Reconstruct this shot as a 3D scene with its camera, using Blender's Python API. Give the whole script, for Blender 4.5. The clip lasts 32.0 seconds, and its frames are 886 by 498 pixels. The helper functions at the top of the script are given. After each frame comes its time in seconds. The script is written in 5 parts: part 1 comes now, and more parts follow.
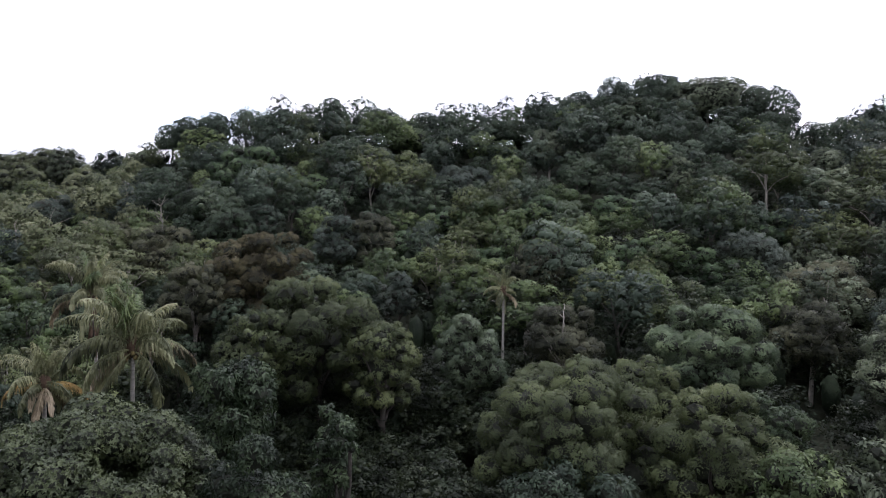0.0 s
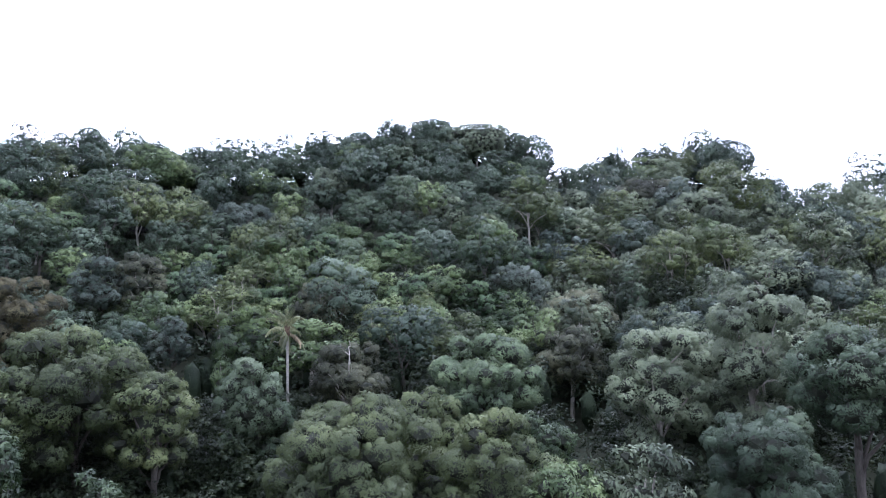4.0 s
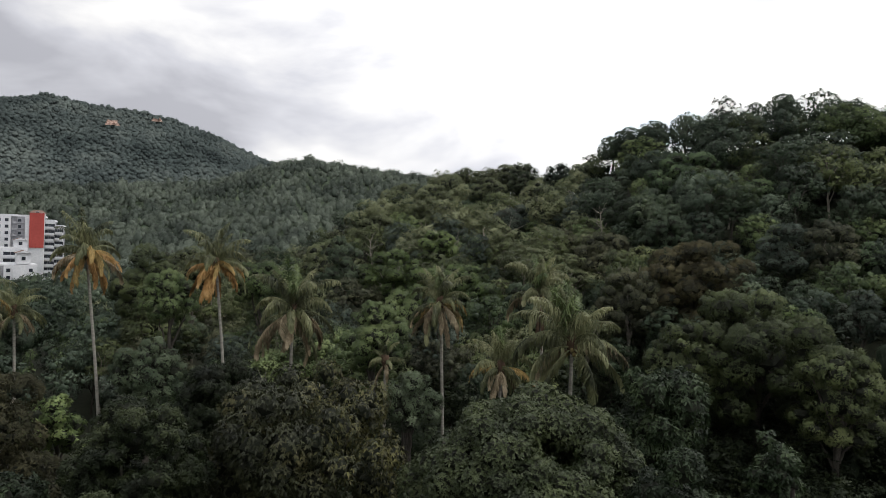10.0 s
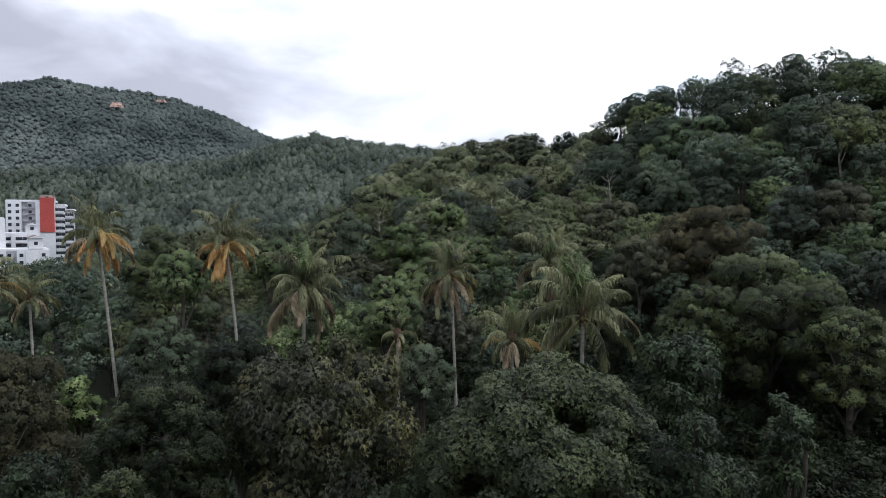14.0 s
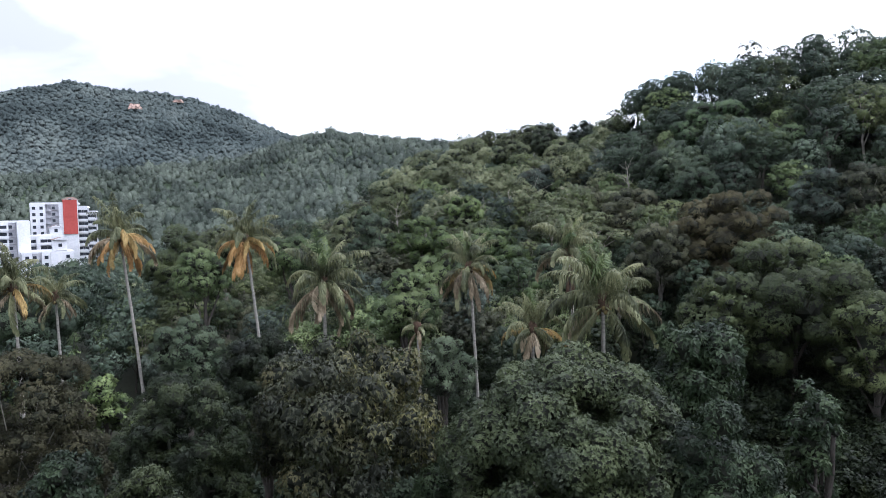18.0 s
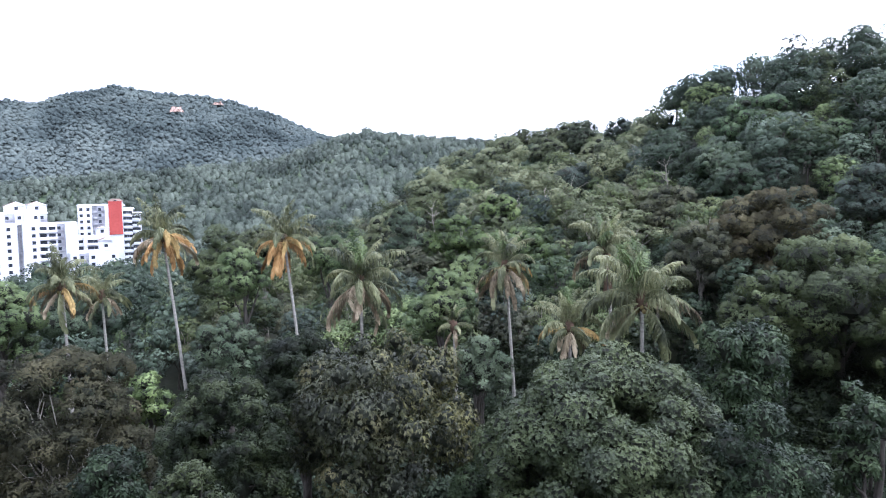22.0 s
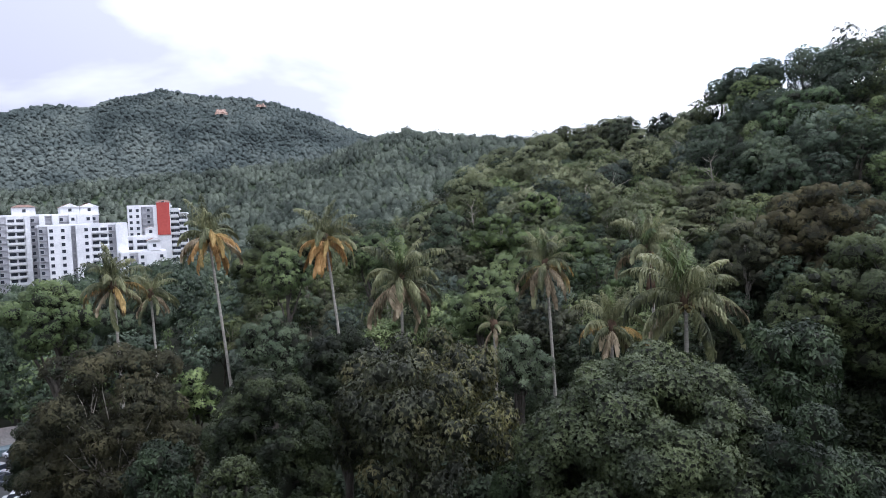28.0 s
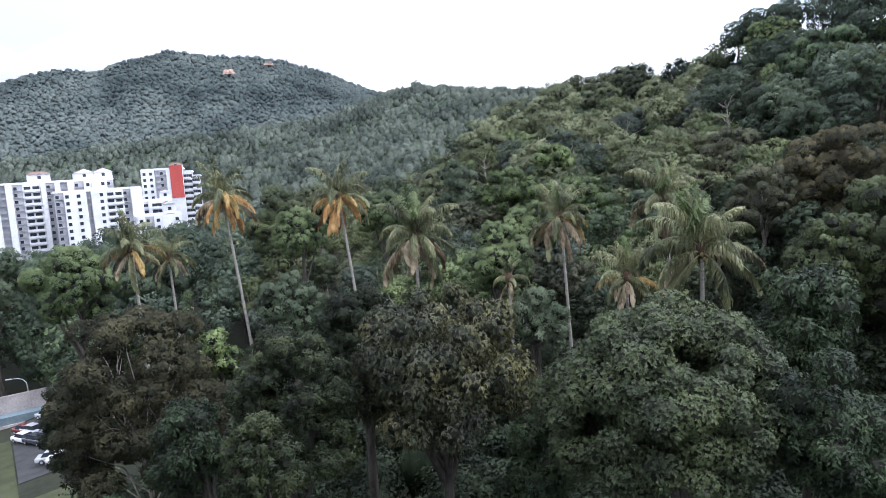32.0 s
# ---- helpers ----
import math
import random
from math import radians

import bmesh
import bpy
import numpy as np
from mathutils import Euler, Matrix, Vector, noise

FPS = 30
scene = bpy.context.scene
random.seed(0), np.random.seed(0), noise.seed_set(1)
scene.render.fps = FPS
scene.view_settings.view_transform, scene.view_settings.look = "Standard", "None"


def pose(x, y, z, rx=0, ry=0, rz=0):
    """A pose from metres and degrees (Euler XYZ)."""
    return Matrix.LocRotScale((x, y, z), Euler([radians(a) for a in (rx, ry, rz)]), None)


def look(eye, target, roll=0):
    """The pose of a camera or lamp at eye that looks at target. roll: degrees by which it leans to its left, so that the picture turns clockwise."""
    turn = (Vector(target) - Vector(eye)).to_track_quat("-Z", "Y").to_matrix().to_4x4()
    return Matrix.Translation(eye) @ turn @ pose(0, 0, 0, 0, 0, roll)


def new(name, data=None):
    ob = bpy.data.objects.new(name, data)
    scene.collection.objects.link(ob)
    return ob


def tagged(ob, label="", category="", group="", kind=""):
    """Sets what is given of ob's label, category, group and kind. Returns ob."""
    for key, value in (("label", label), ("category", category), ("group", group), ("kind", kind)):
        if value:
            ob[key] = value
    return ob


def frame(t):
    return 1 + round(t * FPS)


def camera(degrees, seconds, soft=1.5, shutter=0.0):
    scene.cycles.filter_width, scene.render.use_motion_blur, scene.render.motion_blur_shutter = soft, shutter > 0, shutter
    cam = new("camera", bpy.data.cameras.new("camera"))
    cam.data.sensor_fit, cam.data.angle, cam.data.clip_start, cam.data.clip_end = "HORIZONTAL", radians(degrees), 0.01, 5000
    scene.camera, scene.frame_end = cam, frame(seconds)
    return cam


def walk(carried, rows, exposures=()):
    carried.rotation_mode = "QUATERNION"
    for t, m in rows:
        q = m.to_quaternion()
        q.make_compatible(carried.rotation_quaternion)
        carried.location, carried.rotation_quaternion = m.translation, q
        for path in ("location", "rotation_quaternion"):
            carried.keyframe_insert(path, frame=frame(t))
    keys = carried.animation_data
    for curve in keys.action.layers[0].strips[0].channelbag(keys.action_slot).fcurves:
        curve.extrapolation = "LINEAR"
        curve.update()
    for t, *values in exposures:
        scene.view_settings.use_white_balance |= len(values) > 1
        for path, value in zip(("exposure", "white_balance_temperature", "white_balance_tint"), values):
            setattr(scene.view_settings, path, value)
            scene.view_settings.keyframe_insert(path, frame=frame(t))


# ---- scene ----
cam = camera(66.73, 32.0, soft=0.75, shutter=0.35)

# The eye stands still on a high balcony and only turns: seconds, yaw, pitch, roll in degrees.
EYE = (0.0, 0.0, 38.0)
TURNS = (
    (0, -0.56, -0.20, -0.01),
    (0.5, -1.84, 0.35, 1.38),
    (1, -1.85, -0.38, 2.69),
    (1.5, -2.71, -1.92, 3.14),
    (2, -5.56, -1.55, 4.56),
    (2.5, -12.10, -2.33, 3.99),
    (3, -16.54, -1.65, 1.89),
    (3.5, -19.01, 3.16, 2.05),
    (5.5, -17.12, 0.09, -0.18),
    (6, -14.61, 0.13, 0.79),
    (6.5, -7.59, 0.97, 1.16),
    (7, 0.15, 2.71, 0.24),
    (7.5, 11.09, 1.68, -0.96),
    (8, 19.71, 1.10, -2.08),
    (8.5, 27.30, 2.25, -3.90),
    (9, 31.44, 1.28, -2.74),
    (9.5, 34.28, -0.10, -1.60),
    (10, 35.30, -0.13, -1.76),
    (10.5, 35.35, -0.37, -1.47),
    (11, 35.22, -1.18, -1.12),
    (11.5, 35.84, -1.70, -1.09),
    (12, 35.58, -1.73, -0.85),
    (12.5, 34.85, -1.42, -0.99),
    (13, 35.79, -1.95, -0.78),
    (13.5, 35.86, -2.42, -0.23),
    (15.5, 36.89, -2.28, 0.51),
    (16, 37.60, -3.51, 1.05),
    (16.5, 37.37, -3.37, 1.88),
    (17, 36.91, -2.97, 1.62),
    (17.5, 37.15, -2.90, 1.54),
    (18, 37.50, -3.08, 1.34),
    (18.5, 37.66, -3.19, 1.55),
    (19, 37.98, -3.32, 1.51),
    (19.5, 38.28, -4.19, 1.21),
    (20, 37.76, -6.40, 1.17),
    (20.5, 37.37, -5.87, 0.23),
    (21, 37.18, -6.16, 2.56),
    (21.5, 38.35, -5.18, 2.59),
    (22, 40.53, -3.09, 1.69),
    (22.5, 41.86, -3.29, 1.20),
    (23, 41.24, -4.42, 1.31),
    (23.5, 40.78, -5.68, 0.59),
    (24, 41.00, -5.72, 1.02),
    (24.5, 41.61, -5.13, 1.45),
    (25, 42.94, -3.94, 1.91),
    (25.5, 44.14, -3.29, 2.45),
    (27.5, 43.98, -2.76, 2.20),
    (28, 43.91, -3.09, 2.09),
    (28.5, 44.01, -3.00, 2.03),
    (29, 43.86, -2.85, 1.86),
    (29.5, 43.83, -2.88, 1.71),
    (30, 43.78, -2.99, 1.54),
    (30.5, 43.77, -3.76, 2.12),
    (31, 43.65, -4.34, 1.24),
    (31.5, 44.20, -5.35, 2.44),
    (32, 44.95, -6.85, 3.74),
)
EXPOSURE = (
    (0.0, -0.90, 5800, 22), (1.0, -0.90, 5750, 22), (1.5, -0.65, 5650, 22), (2.0, 0.28, 5280, 22), (3.5, 0.23, 5200, 22), (6.0, -0.30, 5310, 22), (6.6, -0.50, 5630, 22),
    (7.2, -1.33, 6250, 10), (8.0, -1.88, 6500, 10), (9.0, -2.23, 6600, 10), (9.6, -1.73, 6470, 10), (10.5, -1.43, 6340, 11), (12.0, -1.25, 6240, 11), (13.0, -1.32, 6040, 11),
    (16.0, -0.97, 5610, 16), (17.0, -0.72, 5560, 16), (19.0, -0.57, 5560, 16), (19.5, -0.62, 5560, 16), (20.0, 0.16, 5380, 19), (22.0, 0.06, 5330, 19), (22.5, -0.47, 5470, 19),
    (23.0, -0.52, 5570, 19), (23.5, -0.17, 5380, 19), (24.0, 0.08, 5330, 19), (25.5, 0.13, 5330, 19), (28.0, -0.75, 5670, 16), (30.0, -0.80, 5670, 16), (32.0, -0.32, 5570, 16),
)
walk(cam, [(t, pose(*EYE, 90 + p, r, y)) for t, y, p, r in TURNS], EXPOSURE)

# ---- sky and sun: bright cloud cover, brightest towards the hidden sun ----
SUN_YAW, SUN_UP = -50.0, 58.0


def bearing(yaw, dist, z=0.0):
    """The place at a compass bearing (degrees to the left of ahead) and a distance from the eye's foot."""
    a = radians(yaw)
    return Vector((-math.sin(a) * dist, math.cos(a) * dist, z))


sun_way = bearing(SUN_YAW, math.cos(radians(SUN_UP)), math.sin(radians(SUN_UP)))
world = bpy.data.worlds.new("cloudy_sky")
scene.world = world
world.use_nodes = True
nt = world.node_tree
nt.nodes.clear()


def node(tree, kind, **values):
    n = tree.nodes.new(kind)
    for key, value in values.items():
        if key.startswith("i_"):
            n.inputs[key[2:].replace("_", " ")].default_value = value
        else:
            setattr(n, key, value)
    return n


def math_node(tree, op, a, b=None, c=None):
    n = node(tree, "ShaderNodeMath", operation=op)
    for i, v in enumerate((a, b, c)):
        if v is None:
            continue
        if isinstance(v, (int, float)):
            n.inputs[i].default_value = v
        else:
            tree.links.new(v, n.inputs[i])
    return n.outputs[0]


def ramp(tree, fac, stops):
    n = node(tree, "ShaderNodeValToRGB")
    e = n.color_ramp.elements
    while len(e) < len(stops):
        e.new(0.5)
    for el, (pos, col) in zip(e, stops):
        el.position = pos
        el.color = (*col, 1.0) if len(col) == 3 else col
    tree.links.new(fac, n.inputs["Fac"])
    return n.outputs["Color"]


tc = node(nt, "ShaderNodeTexCoord")
tall = node(nt, "ShaderNodeMapping", i_Scale=(1.0, 1.0, 2.6), i_Location=(0.35, 0.2, 0.0))
nt.links.new(tc.outputs["Generated"], tall.inputs["Vector"])
cloud = node(nt, "ShaderNodeTexNoise", i_Scale=3.1, i_Detail=8.0, i_Roughness=0.5, i_Distortion=0.25)
mass = node(nt, "ShaderNodeTexNoise", i_Scale=1.4, i_Detail=2.0)
for n in (cloud, mass):
    nt.links.new(tall.outputs[0], n.inputs["Vector"])
thick = math_node(nt, "MULTIPLY_ADD", cloud.outputs["Fac"], 0.62, math_node(nt, "MULTIPLY", mass.outputs["Fac"], 0.38))
bank = node(nt, "ShaderNodeVectorMath", operation="DOT_PRODUCT")
nt.links.new(tc.outputs["Generated"], bank.inputs[0])
bank.inputs[1].default_value = bearing(64.0, math.cos(radians(12.0)), math.sin(radians(12.0)))
over_hill = node(nt, "ShaderNodeMapRange", interpolation_type="SMOOTHSTEP")
for socket, value in (("From Min", 0.962), ("From Max", 0.995), ("To Min", 0.0), ("To Max", -0.06)):
    over_hill.inputs[socket].default_value = value
nt.links.new(bank.outputs["Value"], over_hill.inputs["Value"])
thick = math_node(nt, "ADD", thick, over_hill.outputs[0])
grey = ramp(nt, thick, ((0.40, (0.45, 0.45, 0.48)), (0.47, (0.61, 0.61, 0.64)), (0.57, (0.95, 0.93, 0.89)), (0.64, (0.86, 0.93, 1.0))))
dot = node(nt, "ShaderNodeVectorMath", operation="DOT_PRODUCT")
nt.links.new(tc.outputs["Generated"], dot.inputs[0])
dot.inputs[1].default_value = sun_way
near_sun = math_node(nt, "MULTIPLY_ADD", dot.outputs["Value"], 0.5, 0.5)
glow = math_node(nt, "MULTIPLY_ADD", math_node(nt, "POWER", near_sun, 1.7), 6.0, 1.7)
bg_cloud = node(nt, "ShaderNodeBackground")
nt.links.new(grey, bg_cloud.inputs["Color"])
nt.links.new(glow, bg_cloud.inputs["Strength"])
sky = node(nt, "ShaderNodeTexSky", sky_type="NISHITA", sun_disc=False, sun_elevation=radians(SUN_UP), sun_rotation=radians(-SUN_YAW))
bg_sky = node(nt, "ShaderNodeBackground", i_Strength=0.08)
nt.links.new(sky.outputs[0], bg_sky.inputs["Color"])
mix = node(nt, "ShaderNodeMixShader", i_Fac=0.9)
nt.links.new(bg_sky.outputs[0], mix.inputs[1])
nt.links.new(bg_cloud.outputs[0], mix.inputs[2])
nt.links.new(mix.outputs[0], node(nt, "ShaderNodeOutputWorld").inputs[0])

sun = bpy.data.lights.new("sun", "SUN")
sun.energy, sun.angle, sun.color = 2.6, radians(24), (1.0, 0.95, 0.87)
new("sun", sun).matrix_world = look(sun_way * 100, (0, 0, 0))


# ---- materials ----
def material(name):
    m = bpy.data.materials.new(name)
    m.use_nodes = True
    m.node_tree.nodes.clear()
    return m, m.node_tree


def finish(t, shader):
    t.links.new(shader, node(t, "ShaderNodeOutputMaterial").inputs["Surface"])


def foliage(name, dark, mid, light, rough=0.5, through_light=0.22, patch=0.35, spec=0.35, grain=5.0, mottle=1.3, own_turn=0.32):
    """Leaves: every leaf its own shade, with a fine mottle; clumps and whole trees vary too."""
    m, t = material(name)
    geo, obj = node(t, "ShaderNodeNewGeometry"), node(t, "ShaderNodeObjectInfo")
    big, fine = node(t, "ShaderNodeTexNoise", i_Scale=patch, i_Detail=2.0), node(t, "ShaderNodeTexNoise", i_Scale=grain, i_Detail=2.0, i_Roughness=0.6)
    for n in (big, fine):
        t.links.new(geo.outputs["Position"], n.inputs["Vector"])
    a = math_node(t, "MULTIPLY_ADD", geo.outputs["Random Per Island"], 0.13, math_node(t, "MULTIPLY_ADD", big.outputs["Fac"], 1.7, -0.6))
    b = math_node(t, "MULTIPLY_ADD", obj.outputs["Random"], 0.36, a)
    c = math_node(t, "MULTIPLY_ADD", math_node(t, "SUBTRACT", fine.outputs["Fac"], 0.5), mottle * 0.42, b)
    cool = lambda col, k: (col[0] * k * 1.07, col[1] * k, col[2] * k * 1.14)
    col = ramp(t, c, ((0.1, cool(dark, 0.6)), (0.5, cool(mid, 1.0)), (0.9, cool(light, 1.25))))
    bs = node(t, "ShaderNodeBsdfPrincipled", i_Roughness=min(rough + 0.08, 0.9))
    bs.inputs["Specular IOR Level"].default_value = spec * 0.65
    t.links.new(col, bs.inputs["Base Color"])
    # a leaf turns with the face of its clump
    puff = node(t, "ShaderNodeAttribute", attribute_name="puff")
    to_world = node(t, "ShaderNodeVectorTransform", vector_type="VECTOR", convert_from="OBJECT", convert_to="WORLD")
    t.links.new(puff.outputs["Vector"], to_world.inputs[0])
    lean = node(t, "ShaderNodeVectorMath", operation="MULTIPLY_ADD")
    t.links.new(geo.outputs["Normal"], lean.inputs[0])
    lean.inputs[1].default_value = (own_turn,) * 3
    t.links.new(to_world.outputs[0], lean.inputs[2])
    facing = node(t, "ShaderNodeVectorMath", operation="NORMALIZE")
    t.links.new(lean.outputs[0], facing.inputs[0])
    bp = node(t, "ShaderNodeBump", i_Strength=0.25, i_Distance=0.8 / grain)
    t.links.new(fine.outputs["Fac"], bp.inputs["Height"])
    t.links.new(facing.outputs[0], bp.inputs["Normal"])
    t.links.new(bp.outputs[0], bs.inputs["Normal"])
    tr = node(t, "ShaderNodeBsdfTranslucent")
    t.links.new(facing.outputs[0], tr.inputs["Normal"])
    t.links.new(col, tr.inputs["Color"])
    mx = node(t, "ShaderNodeMixShader", i_Fac=through_light * 0.6)
    t.links.new(bs.outputs[0], mx.inputs[1])
    t.links.new(tr.outputs[0], mx.inputs[2])
    finish(t, mx.outputs[0])
    return m


def rough_stuff(name, dark, light, scale=4.0, fine=30.0, rough=0.85, bump=0.3, stretch=(1, 1, 1), spec=0.3, metal=0.0):
    """Bark, earth, render, asphalt: two scales of mottling and a fine relief."""
    m, t = material(name)
    tco = node(t, "ShaderNodeTexCoord")
    mp = node(t, "ShaderNodeMapping", i_Scale=stretch)
    t.links.new(tco.outputs["Object"], mp.inputs["Vector"])
    n1, n2 = node(t, "ShaderNodeTexNoise", i_Scale=scale, i_Detail=5.0), node(t, "ShaderNodeTexNoise", i_Scale=fine, i_Detail=3.0)
    for n in (n1, n2):
        t.links.new(mp.outputs[0], n.inputs["Vector"])
    f = math_node(t, "MULTIPLY_ADD", n2.outputs["Fac"], 0.4, math_node(t, "MULTIPLY", n1.outputs["Fac"], 0.6))
    col = ramp(t, f, ((0.36, dark), (0.62, light)))
    bs = node(t, "ShaderNodeBsdfPrincipled", i_Roughness=rough, i_Metallic=metal)
    bs.inputs["Specular IOR Level"].default_value = spec
    t.links.new(col, bs.inputs["Base Color"])
    bp = node(t, "ShaderNodeBump", i_Strength=bump, i_Distance=0.05)
    t.links.new(f, bp.inputs["Height"])
    t.links.new(bp.outputs[0], bs.inputs["Normal"])
    finish(t, bs.outputs[0])
    return m


LEAF = {
    "mango": foliage("mango_leaf", (0.019, 0.0299, 0.0103), (0.0317, 0.0466, 0.0156), (0.0544, 0.073, 0.0253), 0.45, 0.12, 0.5, 0.4, 6.0, 1.5, 2.2),
    "drooping": foliage("drooping_leaf", (0.0131, 0.0185, 0.00574), (0.0317, 0.0389, 0.0124), (0.0796, 0.0775, 0.0275), 0.42, 0.15, 0.4, 0.45, 6.0, 1.5, 2.2),
    "small": foliage("small_dark_leaf", (0.0061, 0.0111, 0.0037), (0.0144, 0.023, 0.00707), (0.0313, 0.042, 0.0135), 0.5, 0.12, 0.5, 0.3, 8.0, 1.3, 1.6),
    "brownish": foliage("brownish_leaf", (0.014, 0.0157, 0.00673), (0.0313, 0.0335, 0.014), (0.0605, 0.0594, 0.0259), 0.6, 0.12, 0.3, 0.25, 6.0),
    "bluish": foliage("glossy_leaf", (0.0105, 0.021, 0.00709), (0.0221, 0.0394, 0.0137), (0.0463, 0.0693, 0.0255), 0.5, 0.12, 0.5, 0.35, 8.0, 1.2, 1.6),
    "rust": foliage("rust_leaf", (0.036, 0.0363, 0.0154), (0.0783, 0.0748, 0.032), (0.125, 0.119, 0.0518), 0.6, 0.2, 0.3, 0.25, 3.0, 0.8),
    # grey-green, deep and creeper leaves: dark end raised, slope haze put into colour
    "greyish": foliage("grey_green_leaf", (0.0278, 0.0505, 0.0279), (0.0522, 0.0797, 0.0441), (0.0966, 0.134, 0.0769), 0.5, 0.2, 0.14, 0.35, 3.0, 0.75),
    "umber": foliage("umber_leaf", (0.0292, 0.0355, 0.0173), (0.0617, 0.071, 0.0336), (0.112, 0.12, 0.0583), 0.55, 0.2, 0.14, 0.35, 3.0, 0.75),
    "purple": foliage("dark_purple_leaf", (0.012, 0.01, 0.015), (0.024, 0.02, 0.028), (0.042, 0.036, 0.045), 0.5, 0.15, 0.4),
    "bright": foliage("bright_leaf", (0.042, 0.072, 0.02), (0.085, 0.13, 0.036), (0.145, 0.2, 0.062), 0.45, 0.3, 0.5),
    "olive": foliage("olive_leaf", (0.0299, 0.0457, 0.0158), (0.067, 0.0913, 0.0305), (0.12, 0.15, 0.0519), 0.5, 0.22, 0.14, 0.35, 3.0, 0.75),
    "deep": foliage("deep_green_leaf", (0.0229, 0.0425, 0.0208), (0.0467, 0.0742, 0.0347), (0.0891, 0.121, 0.06), 0.5, 0.18, 0.14, 0.35, 3.0, 0.75),
    "fresh": foliage("fresh_green_leaf", (0.0346, 0.0635, 0.0213), (0.0746, 0.115, 0.0372), (0.135, 0.182, 0.0623), 0.48, 0.22, 0.14, 0.35, 3.0, 0.8),
    "creeper": foliage("creeper_leaf", (0.032, 0.0666, 0.025), (0.0684, 0.116, 0.0444), (0.122, 0.178, 0.072), 0.48, 0.2, 0.3, 0.35, 3.0, 0.8),
    "misty": foliage("blue_grey_leaf", (0.0261, 0.0457, 0.0293), (0.0516, 0.0747, 0.0482), (0.0851, 0.111, 0.072), 0.55, 0.2, 0.2, 0.35, 3.0, 0.75),
    "light": foliage("light_grey_green_leaf", (0.0544, 0.0792, 0.0396), (0.111, 0.144, 0.0733), (0.168, 0.21, 0.109), 0.5, 0.22, 0.2, 0.35, 3.0, 0.75),
    "pale": foliage("pale_leaf", (0.0691, 0.112, 0.0479), (0.135, 0.194, 0.0845), (0.251, 0.319, 0.147), 0.45, 0.2, 0.3),
    # distance haze is put into these two colours, bluer and greyer than near leaves
    "far": foliage("far_hazed_leaf", (0.0288, 0.0424, 0.0294), (0.0554, 0.0755, 0.0502), (0.0955, 0.121, 0.0807), 0.6, 0.2, 0.025, 0.3, 1.0, 0.8),
    "mountain": foliage("mountain_hazed_leaf", (0.0532, 0.0736, 0.0633), (0.073, 0.0962, 0.0796), (0.0979, 0.122, 0.0967), 0.8, 0.15, 0.012, 0.08, 0.05, 1.0, 0.03),
    "frond": foliage("palm_frond_green", (0.05, 0.064, 0.026), (0.12, 0.138, 0.056), (0.23, 0.25, 0.115), 0.38, 0.3, 0.4, 0.45, 3.0),
    "spear": foliage("palm_frond_fresh", (0.05, 0.09, 0.02), (0.085, 0.13, 0.035), (0.15, 0.19, 0.06), 0.4, 0.3, 0.4, 0.5, 3.0),
    "yellowing": foliage("palm_frond_yellowing", (0.13, 0.105, 0.035), (0.29, 0.22, 0.07), (0.5, 0.38, 0.14), 0.5, 0.35, 0.4, 0.3, 3.0),
    "dry": foliage("palm_frond_dry", (0.22, 0.13, 0.042), (0.42, 0.27, 0.09), (0.58, 0.42, 0.18), 0.65, 0.4, 0.5, 0.2, 2.0, 0.9),
    "shoot": foliage("yellowish_young_leaf", (0.0456, 0.0501, 0.0133), (0.0952, 0.1, 0.0298), (0.166, 0.169, 0.0564), 0.45, 0.3, 0.4, 0.4, 6.0, 1.0, 1.1),
    # near-black, so that the shade under the trees is in the leaf colour
    "under": foliage("undergrowth_leaf_with_shade", (0.007, 0.012, 0.006), (0.015, 0.024, 0.011), (0.028, 0.041, 0.019), 0.6, 0.1, 0.4, 0.2, 6.0),
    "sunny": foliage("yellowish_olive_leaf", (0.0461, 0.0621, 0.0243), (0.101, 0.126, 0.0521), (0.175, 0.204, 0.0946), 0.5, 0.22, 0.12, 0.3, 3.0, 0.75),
    "straw": foliage("palm_frond_straw", (0.08, 0.066, 0.034), (0.2, 0.17, 0.092), (0.41, 0.365, 0.22), 0.6, 0.25, 0.5, 0.3, 3.0),
}
BARK = rough_stuff("grey_bark", (0.03, 0.026, 0.021), (0.08, 0.07, 0.058), 3.0, 18.0, 0.9, 0.6, (1, 1, 0.3))
# near-black: the shade inside the crowns is painted by this colour
CROWN_SHADE = rough_stuff("painted_crown_shade", (0.01, 0.012, 0.007), (0.022, 0.025, 0.015), 2.0, 9.0, 0.95, 0.8)
PALE_BARK = rough_stuff("pale_bark", (0.16, 0.145, 0.12), (0.36, 0.33, 0.28), 3.0, 14.0, 0.85, 0.4, (1, 1, 0.4))
PALM_BARK = rough_stuff("palm_bark", (0.17, 0.158, 0.135), (0.33, 0.31, 0.27), 2.5, 16.0, 0.85, 0.5, (0.6, 0.6, 3.0))
HUSK = rough_stuff("coconut_husk", (0.1, 0.08, 0.03), (0.2, 0.16, 0.06), 5.0, 20.0, 0.7, 0.2)
FIBRE = rough_stuff("palm_fibre", (0.05, 0.03, 0.02), (0.13, 0.085, 0.055), 5.0, 25.0, 0.95, 0.5)
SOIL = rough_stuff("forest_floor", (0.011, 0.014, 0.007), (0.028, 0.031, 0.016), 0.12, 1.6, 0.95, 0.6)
WHITE_WALL = rough_stuff("white_render", (0.5, 0.51, 0.53), (0.68, 0.68, 0.69), 0.15, 1.5, 0.8, 0.05)
